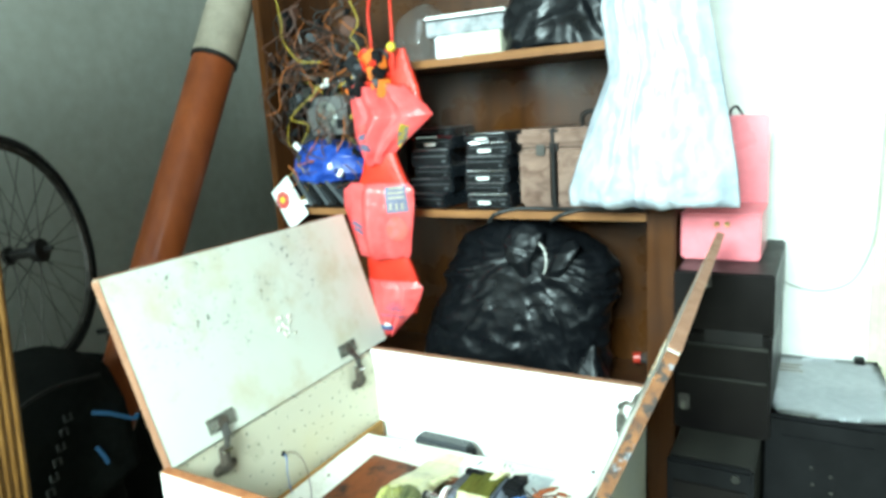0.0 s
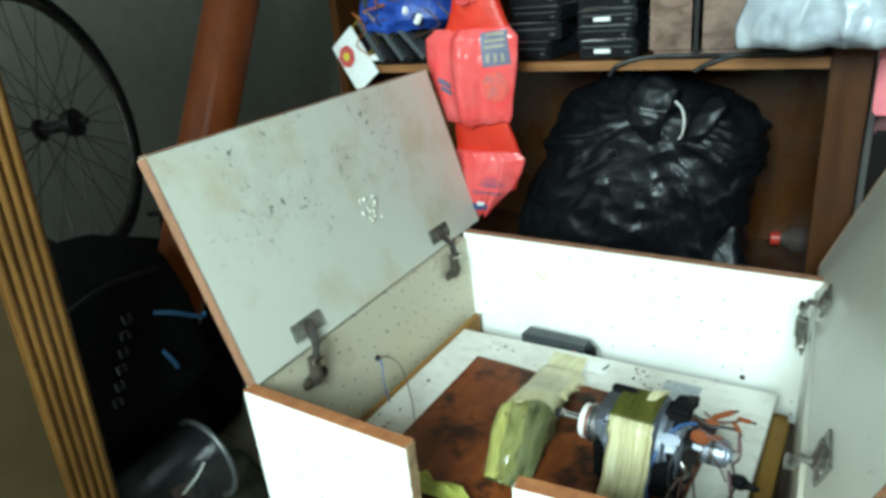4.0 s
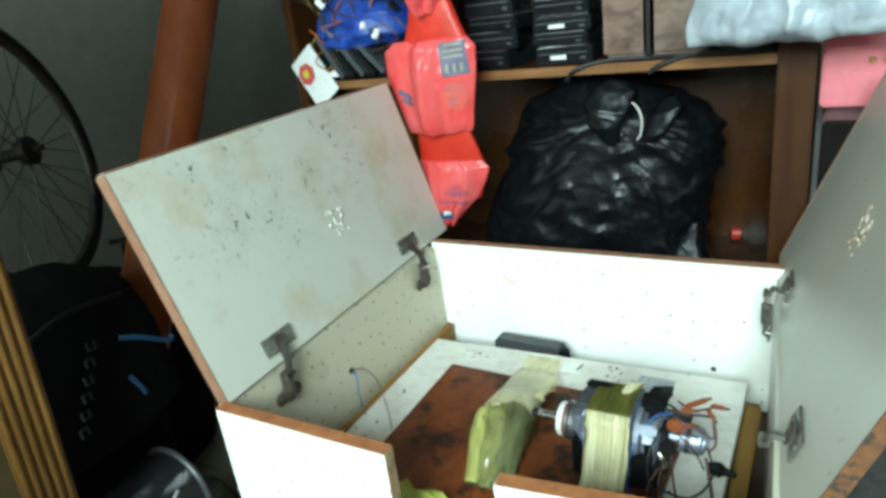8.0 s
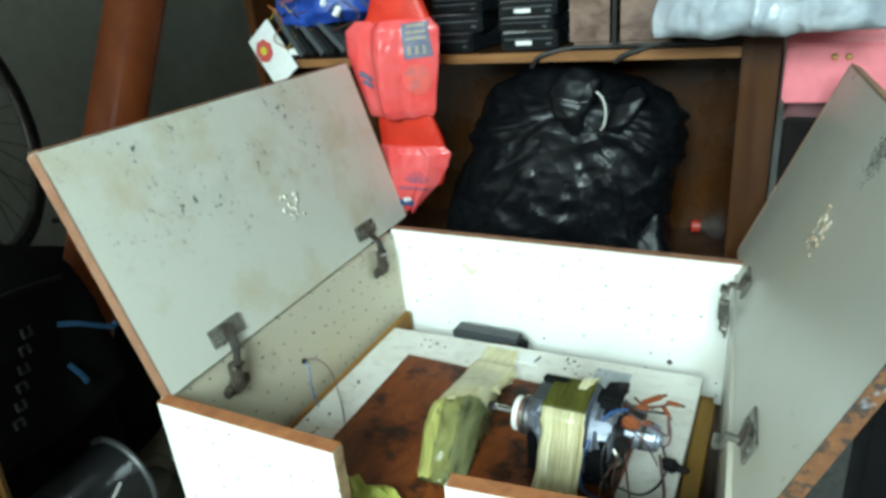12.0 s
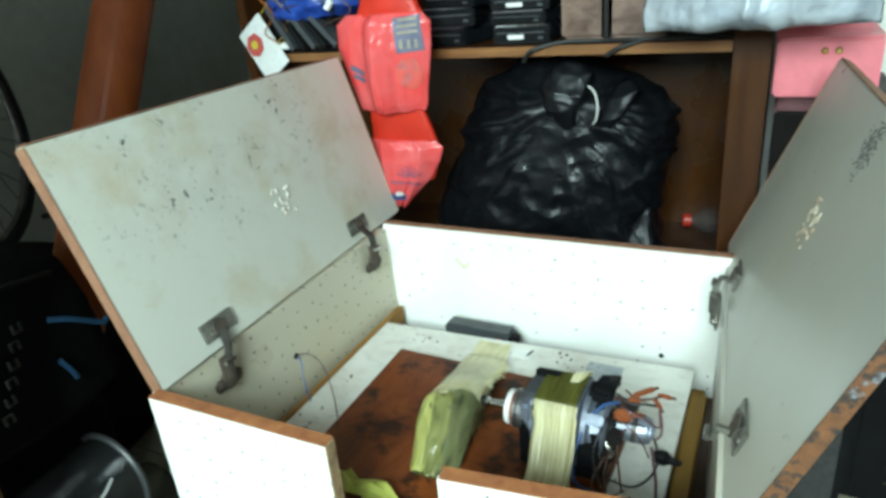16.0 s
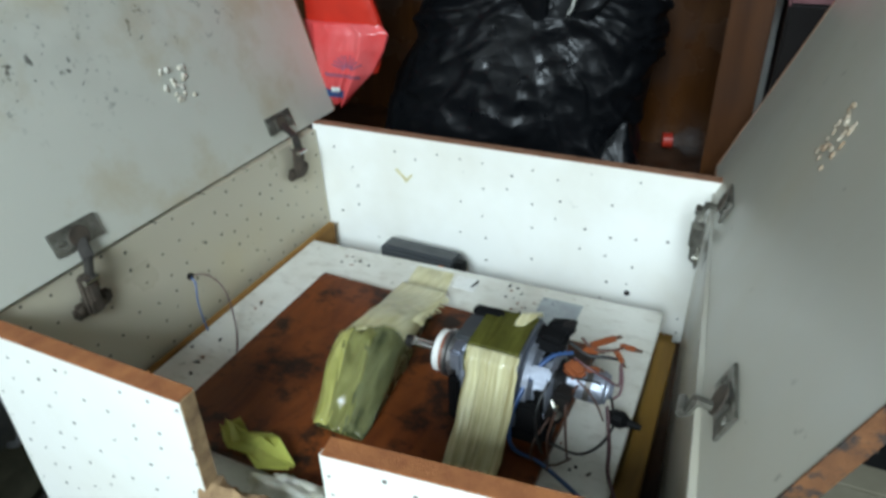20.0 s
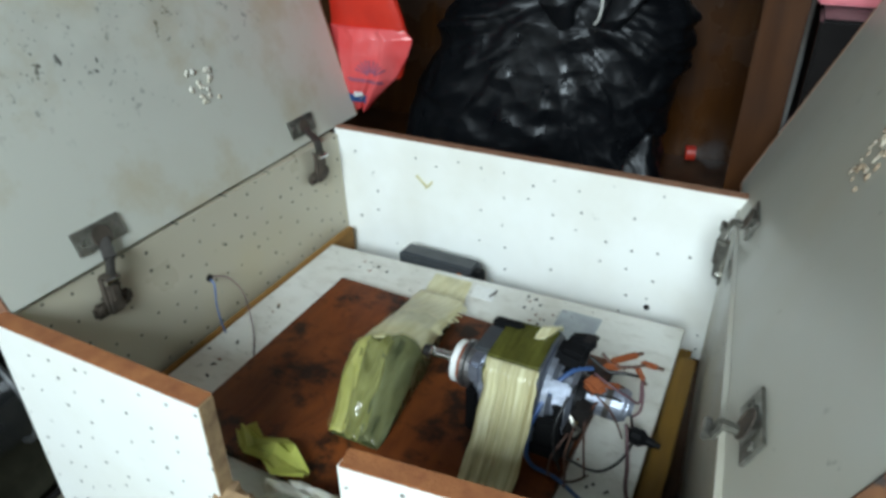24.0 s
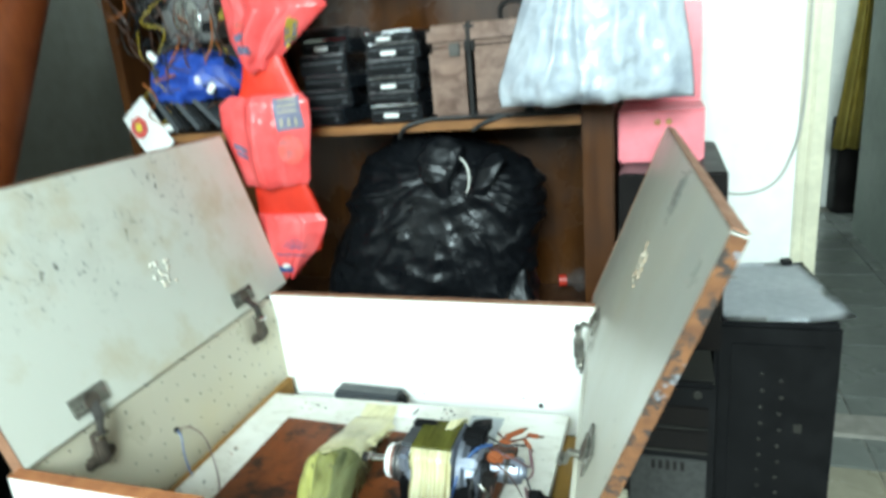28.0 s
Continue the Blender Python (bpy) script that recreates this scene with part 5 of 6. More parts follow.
part("cord", tube([(0.215, 0.192, 0.815), (0.235, 0.19, 0.835), (0.29, 0.205, 0.846), (0.36, 0.212, 0.845), (0.42, 0.20, 0.847), (0.50, 0.205, 0.846), (0.57, 0.21, 0.846)], 0.0042, 8), M_W_BLK, cab)
part("cord", tube([(0.37, 0.190, 0.822), (0.40, 0.190, 0.838), (0.45, 0.205, 0.8465), (0.53, 0.215, 0.846)], 0.0042, 8), M_W_BLK, cab)

# upper shelf
pk = thing("carton", (0.16, 0.32, 1.198), "white and cream cardboard carton on the upper shelf", "carton")
part("body", box((0, 0, 0.026), (0.17, 0.16, 0.052), 0.003), M_CARD, pk)
part("flap", box((-0.048, -0.082, 0.026), (0.072, 0.003, 0.048), 0.001), M_PAPER, pk)
pk = thing("carton", (0.145, 0.33, 1.250), "flat white carton lying on another carton", "carton", rz=4)
part("body", box((0, 0, 0.020), (0.20, 0.17, 0.038), 0.003), M_SILVERCARD, pk)
part("lid", box((0, 0, 0.043), (0.206, 0.176, 0.010), 0.003), M_WHITEP, pk)
part("dark_band", box((0, -0.0875, 0.0375), (0.204, 0.003, 0.004)), M_STRAP, pk)
solo("bubble_wrap", lump([(0, 0.05, 0.06, 0, 0), (0.04, 0.06, 0.07, 0, 0), (0.09, 0.05, 0.06, 0.01, 0), (0.13, 0.02, 0.03, 0.03, 0)], 40, 0.15, 0.06, 44.0), M_CLEAR, (0.0, 0.30, 1.198), "loose roll of clear bubble wrap on the shelf", "packaging")
ub = thing("bin_bag", (0.385, 0.32, 1.198), "slack black plastic bag on the upper shelf", "bag")
part("body", lump([(0, 0.15, 0.10, 0, 0), (0.05, 0.155, 0.11, 0, 0), (0.11, 0.13, 0.10, 0.0, 0), (0.16, 0.09, 0.07, 0.01, 0), (0.185, 0.03, 0.03, 0.02, 0)], 120, 0.14, 0.05, 51.0, (0.0, 0.17), 60), M_BAG, ub, smooth=True)
part("gathered_neck", lump([(0.165, 0.022, 0.02, 0.02, 0), (0.195, 0.014, 0.012, 0.026, 0), (0.235, 0.034, 0.02, 0.04, -0.01), (0.25, 0.020, 0.010, 0.05, -0.01)], 60, 0.2, 0.12, 57.0), M_BAG, ub, smooth=True)

# silver sack that hangs before the shelves
sack = thing("plastic_sack", (0, 0, 0), "silver-white plastic sack hanging in front of the bookcase", "sack")
SACK = [(0.872, 0.452, 0.768, 0.012), (0.885, 0.446, 0.768, 0.040), (0.93, 0.460, 0.764, 0.050), (1.04, 0.498, 0.746, 0.048), (1.13, 0.535, 0.730, 0.044), (1.24, 0.520, 0.708, 0.036), (1.40, 0.548, 0.690, 0.030), (1.60, 0.575, 0.655, 0.018)]


def sheet_bag(rows, pleat, freq, seed, crumple=0.0, ridge=None, n=80, m=90):
    """A soft bag from its outline: rows of (height, left, right, half depth), with folds that run with the outline."""
    bm, rings = bmesh.new(), []
    hs = [r[0] for r in rows]
    for i in range(n + 1):
        z = hs[0] + (hs[-1] - hs[0]) * i / n
        xl, xr, d = (float(np.interp(z, hs, [r[k] for r in rows])) for k in (1, 2, 3))
        ring = []
        for k in range(2 * m):
            front = k < m
            u = k / m if front else 2 - k / m
            b = 1 - abs(2 * u - 1) ** 2.6
            off = seed + (0 if front else 20)
            fold = 0.6 - 2.4 * abs(noise.noise(Vector((u * freq + off + 0.4 * noise.noise(Vector((u * 3, z * 6, off))), z * 2.2, off))))
            fold += 0.35 * (0.6 - 2.4 * abs(noise.noise(Vector((u * freq * 2.3 + off, z * 4.5, off + 3)))))
            low = max(0.0, 1 - (z - hs[0]) / 0.10)
            fold += 0.5 * crumple * low * noise.noise(Vector((u * 9 + off, z * 45, 2.0))) + 0.3 * crumple * noise.noise(Vector((u * 16 + off, z * 60, 7.0)))
            if ridge:
                fold += 1.6 * max(0.0, 1 - abs(u - ridge) / 0.16)
            y = (d + pleat * fold) * b
            ring.append(bm.verts.new((xl + (xr - xl) * u + 0.006 * crumple * low * noise.noise(Vector((u * 4, z * 30, 9.0))), -y if front else y, z + 0.010 * low * noise.noise(Vector((u * 5, seed, 0.0))))))
        rings.append(ring)
    for a, b in zip(rings, rings[1:]):
        for k in range(2 * m):
            bm.faces.new((a[k], a[(k + 1) % (2 * m)], b[(k + 1) % (2 * m)], b[k]))
    bm.faces.new(rings[0][::-1]), bm.faces.new(rings[-1])
    bmesh.ops.recalc_face_normals(bm, faces=bm.faces[:])
    return bm


bm = sheet_bag(SACK, 0.021, 4.6, 3.0, 1.3)
bmesh.ops.translate(bm, verts=bm.verts[:], vec=(0, 0.085, 0))
part("body", bm, M_SACK, sack, smooth=True)
part("hanging_cord", tube([(0.615, 0.085, 1.59), (0.615, 0.11, 1.68), (0.612, 0.185, 1.80), (0.606, 0.198, 1.84)], 0.003, 6), M_W_WHITE, sack)
part("nail", lathe([(0.004, 0), (0.004, 0.03), (0.002, 0.031)], Matrix.Translation((0.606, 0.202, 1.838)) @ pose(0, 0, 0, 90), 8), M_DARKST, sack)


# ---- red bags hanging one under the other ----
def decal(body, c, s, ry, round_=False, lift=0.0009, n=10):
    """A patch of print laid on the front of a bag, following its folds."""
    tree = BVHTree.FromPolygons([v.co.copy() for v in body.data.vertices], [tuple(p.vertices) for p in body.data.polygons])
    turn = Matrix.Rotation(radians(ry), 3, "Y")
    bm, grid = bmesh.new(), []
    for i in range(n + 1):
        row = []
        for k in range(n + 1):
            u, v = 2 * i / n - 1, 2 * k / n - 1
            if round_:
                u, v = u * math.sqrt(1 - v * v / 2), v * math.sqrt(1 - u * u / 2)
            p = Vector((c[0], 0, c[2])) + turn @ Vector((u * s[0] / 2, 0, v * s[2] / 2))
            hit = tree.ray_cast(Vector((p.x, -0.5, p.z)), Vector((0, 1, 0)))[0]
            row.append(bm.verts.new((p.x, (hit.y if hit else -0.02) - lift, p.z)))
        grid.append(row)
    for a, b in zip(grid, grid[1:]):
        for k in range(n):
            bm.faces.new((a[k], b[k], b[k + 1], a[k + 1]))
    bmesh.ops.recalc_face_normals(bm, faces=bm.faces[:])
    bmesh.ops.solidify(bm, geom=bm.faces[:], thickness=0.0005)
    return bm


def red_bag(at, rows, label, seed, prints, pleat=0.010, freq=2.2, ridge=None):
    root = thing("plastic_bag", at, label, "bag", "red bags hanging on the bookcase")
    body = part("body", sheet_bag(rows, pleat, freq, seed, 0.35, ridge, 54, 60), M_RED, root, smooth=True)
    for name, c, s, m_, ry in prints:
        part(name, decal(body, c, s, ry, m_ is M_PRINT), m_, root)
    return root, body


b1, b1_body = red_bag((0.0, 0.09, 0), [(0.968, -0.045, 0.020, 0.012), (0.985, -0.055, 0.030, 0.022), (1.03, -0.074, 0.088, 0.030), (1.072, -0.076, 0.145, 0.026), (1.092, -0.078, 0.128, 0.022), (1.115, -0.080, 0.100, 0.020), (1.142, -0.074, 0.072, 0.014)], "red plastic bag stuffed with black and orange parts", 2.0,
              [("print", (0.070, -0.034, 1.030), (0.016, 0.008, 0.052), M_W_YEL, 28), ("print", (0.076, -0.036, 1.032), (0.008, 0.008, 0.040), M_INK, 28), ("print", (0.060, -0.036, 1.022), (0.007, 0.008, 0.034), M_INK, 28), ("print", (-0.028, -0.036, 1.030), (0.034, 0.010, 0.013), M_INK, -8), ("print", (-0.024, -0.032, 1.006), (0.040, 0.010, 0.015), M_INK, 4), ("print", (-0.030, -0.036, 1.050), (0.026, 0.010, 0.016), M_PRINT, -8)], 0.014, 2.4, 0.44)
part("inner_wall", lump([(1.075, 0.085, 0.010, 0.018, 0.020), (1.14, 0.080, 0.014, 0.012, 0.022), (1.185, 0.056, 0.012, 0.020, 0.024), (1.222, 0.030, 0.008, 0.036, 0.024)], 60, 0.07, 0.04, 65.0), M_REDIN, b1, "deep red inside of the bag", True)
part("rim", tube([(-0.074, -0.012, 1.141), (-0.030, -0.020, 1.150), (0.022, -0.018, 1.146), (0.072, -0.008, 1.139)], 0.0028, 7), M_REDIN, b1)
for x in (-0.028, 0.030):
    part("handle", tube([(x + 0.018, 0.0, 1.175), (x + 0.020, 0.002, 1.24), (x + 0.020, 0.004, 1.32), (0.012 + x * 0.4, 0.05, 1.44), (0.012, 0.10, 1.52)], 0.0032, 8), M_REDIN, b1)
part("hook", tube([(0.0, 0.11, 1.50), (0.0, 0.098, 1.515), (0.0, 0.102, 1.53), (0.0, 0.115, 1.535)], 0.003, 6), M_DARKST, b1)
rnd = random.Random(31)
for i in range(34):
    x, z = rnd.uniform(-0.072, 0.040), rnd.uniform(1.13, 1.212)
    m_ = rnd.choice((M_BLACK, M_BLACK, M_BLACK, M_ORANGE, M_REDIN, M_BLACK, M_STRAP, M_GREY))
    solo("spare_part", box((0, 0, 0), (rnd.uniform(0.012, 0.034), rnd.uniform(0.010, 0.02), rnd.uniform(0.016, 0.050)), 0.003, pose(0, 0, 0, rnd.uniform(-40, 40), rnd.uniform(-50, 50), rnd.uniform(0, 90)).to_3x3()), m_, (0.0 + x, 0.078 + rnd.uniform(-0.012, 0.012), z), "small plastic spare part jutting from the red bag", "spare part", "spare parts in the red bag")
g = bmesh.new()
bmesh.ops.create_icosphere(g, subdivisions=2, radius=0.011)
solo("foam_ball", g, M_YBALL, (0.055, 0.078, 1.222), "small yellow foam ball on the red bag", "ball", smooth=True)
b2, b2_body = red_bag((0.0, 0.090, 0), [(0.742, -0.088, 0.053, 0.018), (0.757, -0.094, 0.060, 0.026), (0.80, -0.108, 0.066, 0.030), (0.86, -0.126, 0.077, 0.028), (0.905, -0.124, 0.080, 0.022), (0.922, -0.098, 0.064, 0.014)], "red plastic bag with a dark printed label", 7.0,
              [("label", (0.040, -0.031, 0.885), (0.050, 0.006, 0.062), M_INK, -4), ("print", (0.036, -0.0405, 0.815), (0.048, 0.006, 0.058), M_PRINT, 0), ("print", (-0.075, -0.030, 0.822), (0.034, 0.006, 0.010), M_INK, 24), ("print", (-0.072, -0.028, 0.808), (0.030, 0.006, 0.008), M_INK, 24)], 0.011, 2.0, 0.50)
part("neck", lump([(0.895, 0.080, 0.014, -0.014, 0.004), (0.935, 0.060, 0.016, -0.010, 0.004), (0.990, 0.040, 0.014, -0.008, 0.004)], 60, 0.08, 0.05, 63.0), M_REDIN, b2, "deep red gathered neck", True)
for zz, ww in ((0.911, 0.040), (0.900, 0.044), (0.889, 0.044)):
    part("print_bar", decal(b2_body, (0.040, 0, zz), (ww * 0.85, 0, 0.005), -3, lift=0.002), M_SLEEVE, b2)
for xx in (0.027, 0.041, 0.054):
    part("print_bar", decal(b2_body, (xx, 0, 0.868), (0.006, 0, 0.016), 0, lift=0.002), M_SLEEVE, b2)
b3, b3_body = red_bag((0.0, 0.105, 0), [(0.540, -0.046, -0.022, 0.010), (0.556, -0.055, -0.006, 0.018), (0.60, -0.070, 0.040, 0.026), (0.640, -0.082, 0.066, 0.026), (0.668, -0.086, 0.076, 0.022), (0.682, -0.086, 0.060, 0.018)], "open red plastic bag with faded print", 13.0,
              [("print", (-0.006, -0.0335, 0.598), (0.058, 0.006, 0.006), M_MAUVE, 6), ("print", (-0.030, -0.024, 0.565), (0.036, 0.006, 0.014), M_W_BLUE, 12), ("print", (-0.022, -0.026, 0.572), (0.014, 0.006, 0.010), M_WHITEP, 12)], 0.011, 2.2)
for k in range(9):
    a = radians(-64 + 16 * k)
    part("print_bar", decal(b3_body, (0.006 + 0.017 * math.sin(a), 0, 0.606 + 0.017 * math.cos(a)), (0.0026, 0, 0.022), math.degrees(a), n=4), M_MAUVE, b3)
part("inner_wall", lump([(0.60, 0.050, 0.008, -0.01, 0.010), (0.66, 0.070, 0.012, -0.008, 0.006), (0.72, 0.060, 0.012, -0.016, 0.000), (0.755, 0.050, 0.010, -0.018, -0.006)], 50, 0.07, 0.04, 61.0), M_REDIN, b3, "deep red inside of the bag", True)

# ---- clutter in the left bay: leads, supplies, a blue bag and disc covers ----
psu = thing("power_supply", (-0.235, 0.245, 1.035), "dented silver power supply among loose leads", "power supply")
part("case", box((0, 0, 0.05), (0.13, 0.11, 0.098), 0.003), M_STEEL, psu)
part("fan_guard", lathe([(0.034, 0), (0.036, 0.003), (0.030, 0.004)], Matrix.Translation((0.0, -0.056, 0.05)) @ pose(0, 0, 0, 90), 20), M_CHROME, psu)
part("socket", box((0.045, -0.057, 0.028), (0.026, 0.006, 0.022), 0.002), M_BLACK, psu)
solo("parts_box", box((0, 0, 0), (0.22, 0.2, 0.19), 0.004), M_DUST, (-0.27, 0.345, 0.937), "dusty grey parts box at the back of the shelf", "box")
solo("plastic_bag", lump([(0, 0.075, 0.05, 0, 0), (0.02, 0.095, 0.06, 0, 0), (0.06, 0.092, 0.055, 0.004, 0), (0.095, 0.06, 0.04, -0.01, 0), (0.108, 0.02, 0.015, -0.015, 0)], 90, 0.22, 0.12, 71.0), M_BLUE, (-0.262, 0.225, 0.912), "crumpled bright blue plastic bag on loose leads", "bag", smooth=True)
solo("parts_tray", box((0, 0, 0), (0.24, 0.12, 0.068), 0.004), M_BLACK, (-0.27, 0.265, 0.8765), "black parts tray under the blue bag", "tray")
cover = thing("disc_sleeve", (-0.398, 0.186, 0.806), "white disc sleeve with an orange flower leaning on the shelf", "disc sleeve")
m33 = pose(0, 0, 0, -6, -36, 0).to_3x3()
part("sleeve", box((0.004, 0, 0.050), (0.082, 0.004, 0.128), 0.001, m33), M_WHITEP, cover)
part("flower_eye", lathe([(0.001, 0), (0.008, 0.001), (0.010, 0.002)], Matrix.Translation(Vector((-0.016, -0.0036, 0.058))) @ m33.to_4x4() @ pose(0, 0, 0, 90), 9), M_YBALL, cover)
part("flower", lathe([(0.001, 0), (0.022, 0.0005), (0.026, 0.001)], Matrix.Translation(Vector((-0.016, -0.0032, 0.058))) @ m33.to_4x4() @ pose(0, 0, 0, 90), 7), M_PRINT, cover, "orange flower print")
for i in range(5):
    solo("disc_case", box((0, 0, 0.055), (0.012, 0.10, 0.105), 0.001, pose(0, 0, 0, 0, -32 - 3 * i, 0).to_3x3()), M_BLACK if i % 2 else M_GREY, (-0.325 + 0.026 * i, 0.215, 0.842), "dark disc case leaning in a row", "disc case", "leaning disc cases")
rnd = random.Random(77)
WIRES = (M_W_ORNG, M_W_BRN, M_W_BLK, M_W_BRN, M_W_YEL, M_W_BLK, M_W_BRN, M_W_BRN, M_W_BLK, M_W_ORNG, M_W_BLK, M_W_BRN, M_W_BLK, M_W_BRN)
for i in range(105):
    x, z = rnd.uniform(-0.41, -0.12), rnd.uniform(1.06, 1.40)
    pts = [(x, 0.19 + rnd.uniform(-0.02, 0.05), z)]
    for _ in range(rnd.randint(4, 6)):
        q = pts[-1]
        pts.append((min(-0.10, max(-0.415, q[0] + rnd.gauss(0, 0.035))), min(0.26, max(0.14, q[1] + rnd.gauss(0, 0.018))), q[2] - rnd.uniform(0.005, 0.06)))
    w = thing("loose_lead", (0, 0, 0), "loose coloured power lead hanging in the bookcase", "cable", "loose leads")
    part("wire", tube(pts, rnd.uniform(0.0010, 0.0020), 5, 4), WIRES[i % len(WIRES)], w)
    if i % 3 == 0:
        part("plug", box(pts[-1], (0.013, 0.010, 0.022), 0.002, pose(0, 0, 0, rnd.uniform(-40, 40), rnd.uniform(-40, 40), 0).to_3x3()), rnd.choice((M_WHITEP, M_BLACK, M_BLACK, M_GREY)), w)
for i in range(12):
    x = rnd.uniform(-0.36, -0.17)
    pts = [(x, 0.185, 0.93), (x + rnd.uniform(-0.03, 0.03), 0.17, 0.96), (x + rnd.uniform(-0.05, 0.05), 0.165, 0.925), (x + rnd.uniform(-0.05, 0.05), 0.175, 0.885 + rnd.uniform(0, 0.03)), (x + rnd.uniform(-0.05, 0.05), 0.185, 0.86)]
    w = thing("loose_lead", (0, 0, 0), "loose coloured power lead round the blue bag", "cable", "loose leads")
    part("wire", tube(pts, 0.0015, 5, 4), WIRES[(i * 2) % len(WIRES)], w)
    if i % 3 == 0:
        part("plug", box(pts[-1], (0.024, 0.010, 0.013), 0.002), M_WHITEP, w, "white plug")
for i in range(34):
    solo("spare_part", box((0, 0, 0), (rnd.uniform(0.012, 0.05), 0.03, rnd.uniform(0.012, 0.05)), 0.004, pose(0, 0, 0, rnd.uniform(-30, 30), rnd.uniform(-50, 50), 0).to_3x3()), rnd.choice((M_STEEL, M_DUST, M_BLACK, M_GREY, M_W_BRN, M_BLACK, M_CHROME, M_STRAP)), (rnd.uniform(-0.41, -0.12), 0.225 + rnd.uniform(0, 0.05), rnd.uniform(1.02, 1.40)), "small metal or plastic part among the leads", "spare part", "spare parts among the leads")

# ---- beside the bookcase: computer, black case, pink case ----
pc = thing("computer_tower", (0.735, 0.17, 0), "black computer tower with a mesh front and dusty top", "computer")
part("body", box((0, 0.02, 0.205), (0.148, 0.36, 0.41), 0.004), M_DUST, pc)
part("front_frame", box((0, -0.166, 0.205), (0.150, 0.022, 0.412), 0.006), M_BLACK, pc)
for zz in (0.352, 0.306):
    part("drive_bay", box((0.0, -0.178, zz), (0.128, 0.005, 0.038), 0.002), M_BLKW, pc)
    part("bay_trim", box((0.0, -0.180, zz - 0.022), (0.128, 0.005, 0.004), 0.001), M_DUST, pc)
part("mesh_panel", box((0, -0.178, 0.142), (0.126, 0.005, 0.255), 0.002), M_MESH, pc, "grey mesh panel")
for k in range(5):
    part("slot", box((-0.024 + 0.012 * k, -0.1815, 0.255), (0.006, 0.002, 0.016)), M_STRAP, pc)
part("power_button", lathe([(0.008, 0), (0.008, 0.003), (0.006, 0.004)], Matrix.Translation((0.045, -0.179, 0.395)) @ pose(0, 0, 0, 90), 14), M_DUST, pc)

amp = thing("equipment_case", (0.737, 0.29, 0.412), "black lacquered equipment case with latches and a handle slot", "case")
part("body", box((0, 0, 0.105), (0.176, 0.34, 0.208), 0.004), M_BLKW, amp)
part("lid", box((0, 0, 0.272), (0.178, 0.342, 0.118), 0.004), M_BLKW, amp)
part("handle_recess", box((0.020, -0.1705, 0.205), (0.105, 0.004, 0.030), 0.002), M_STRAP, amp)
part("trim_strip", box((0, -0.172, 0.186), (0.160, 0.004, 0.008), 0.001), M_DUST, amp)
part("trim_strip", box((0, -0.172, 0.118), (0.160, 0.004, 0.005), 0.001), M_DUST, amp)
for x, zz in ((-0.030, 0.318), (-0.068, 0.062)):
    la = part("latch", box((x, -0.175, zz), (0.022, 0.007, 0.034), 0.003), M_DARKST, amp, "tarnished latch")
    part("latch_hook", box((x, -0.180, zz - 0.006), (0.010, 0.005, 0.018), 0.002), M_HINGE, la)

pink = thing("pink_case", (0.717, 0.30, 0.744), "open pink enamel case with brass clasps on the black case", "case")
part("tray", box((0, 0, 0.046), (0.150, 0.16, 0.092), 0.004), M_PINK, pink)
part("lid", box((0.0, 0.085, 0.185), (0.148, 0.016, 0.196), 0.004), M_PINK, pink, "raised pink lid")
part("rim", box((0, 0, 0.0935), (0.152, 0.162, 0.004), 0.001), M_PINK, pink)
for x in (-0.006, 0.014):
    part("clasp", lathe([(0.0055, 0), (0.0055, 0.003), (0.003, 0.006)], Matrix.Translation((x, -0.080, 0.074)) @ pose(0, 0, 0, 90), 12), M_BRASS, pink, "brass clasp stud")
part("handle", tube([(-0.004, 0.094, 0.28), (-0.004, 0.096, 0.296), (0.008, 0.096, 0.30), (0.02, 0.094, 0.282)], 0.003, 6), M_STRAP, pink)

pc2 = thing("computer_tower", (0.920, 0.325, 0), "black computer tower with rows of glinting vent holes", "computer", rz=0)
part("body", box((0, 0.01, 0.229), (0.206, 0.33, 0.458), 0.005), M_BLACK, pc2)
part("front_frame", box((0, -0.166, 0.229), (0.208, 0.022, 0.46), 0.008), M_BLACK, pc2)
part("front_inset", box((0, -0.178, 0.22), (0.150, 0.004, 0.40), 0.001), M_BLACK, pc2)
# Grey discs stand for the reflections in the perforated front.
for k in range(10):
    for j, x in enumerate((-0.022, 0.010)):
        part("vent_hole", lathe([(0.0040, 0), (0.0040, 0.0012), (0.0021, 0.002)], Matrix.Translation((x + 0.002 * (k % 2), -0.180, 0.362 - k * 0.034 - 0.012 * j)) @ pose(0, 0, 0, 90), 8), M_DUST, pc2, "small grey disc for the glint of a vent hole")
part("badge", box((0.042, -0.1805, 0.255), (0.014, 0.002, 0.018)), M_DUST, pc2)
sheet = thing("paper_sheet", (0.918, 0.318, 0.461), "white printed paper sheet on the black computer tower", "paper", rz=5)
bm = bmesh.new()
rows = [[bm.verts.new((-0.108 + 0.022 * i, -0.165 + 0.033 * j, 0.002 + 0.0015 * noise.noise(Vector((i * 0.4, j * 0.4, 0))) + (0.010 * ((i - 7) / 3) ** 2 if i > 7 and j < 4 else 0))) for j in range(11)] for i in range(11)]
for a, b in zip(rows, rows[1:]):
    for j in range(10):
        bm.faces.new((a[j], b[j], b[j + 1], a[j + 1]))
bmesh.ops.solidify(bm, geom=bm.faces[:], thickness=0.0008)
part("page", bm, M_PAPER, sheet, smooth=True)
for k in range(3):
    part("print_bar", box((-0.066 - 0.006 * (k % 2), 0.062 + 0.018 * k, 0.0052), (0.05, 0.005, 0.0008)), M_SLEEVE, sheet)
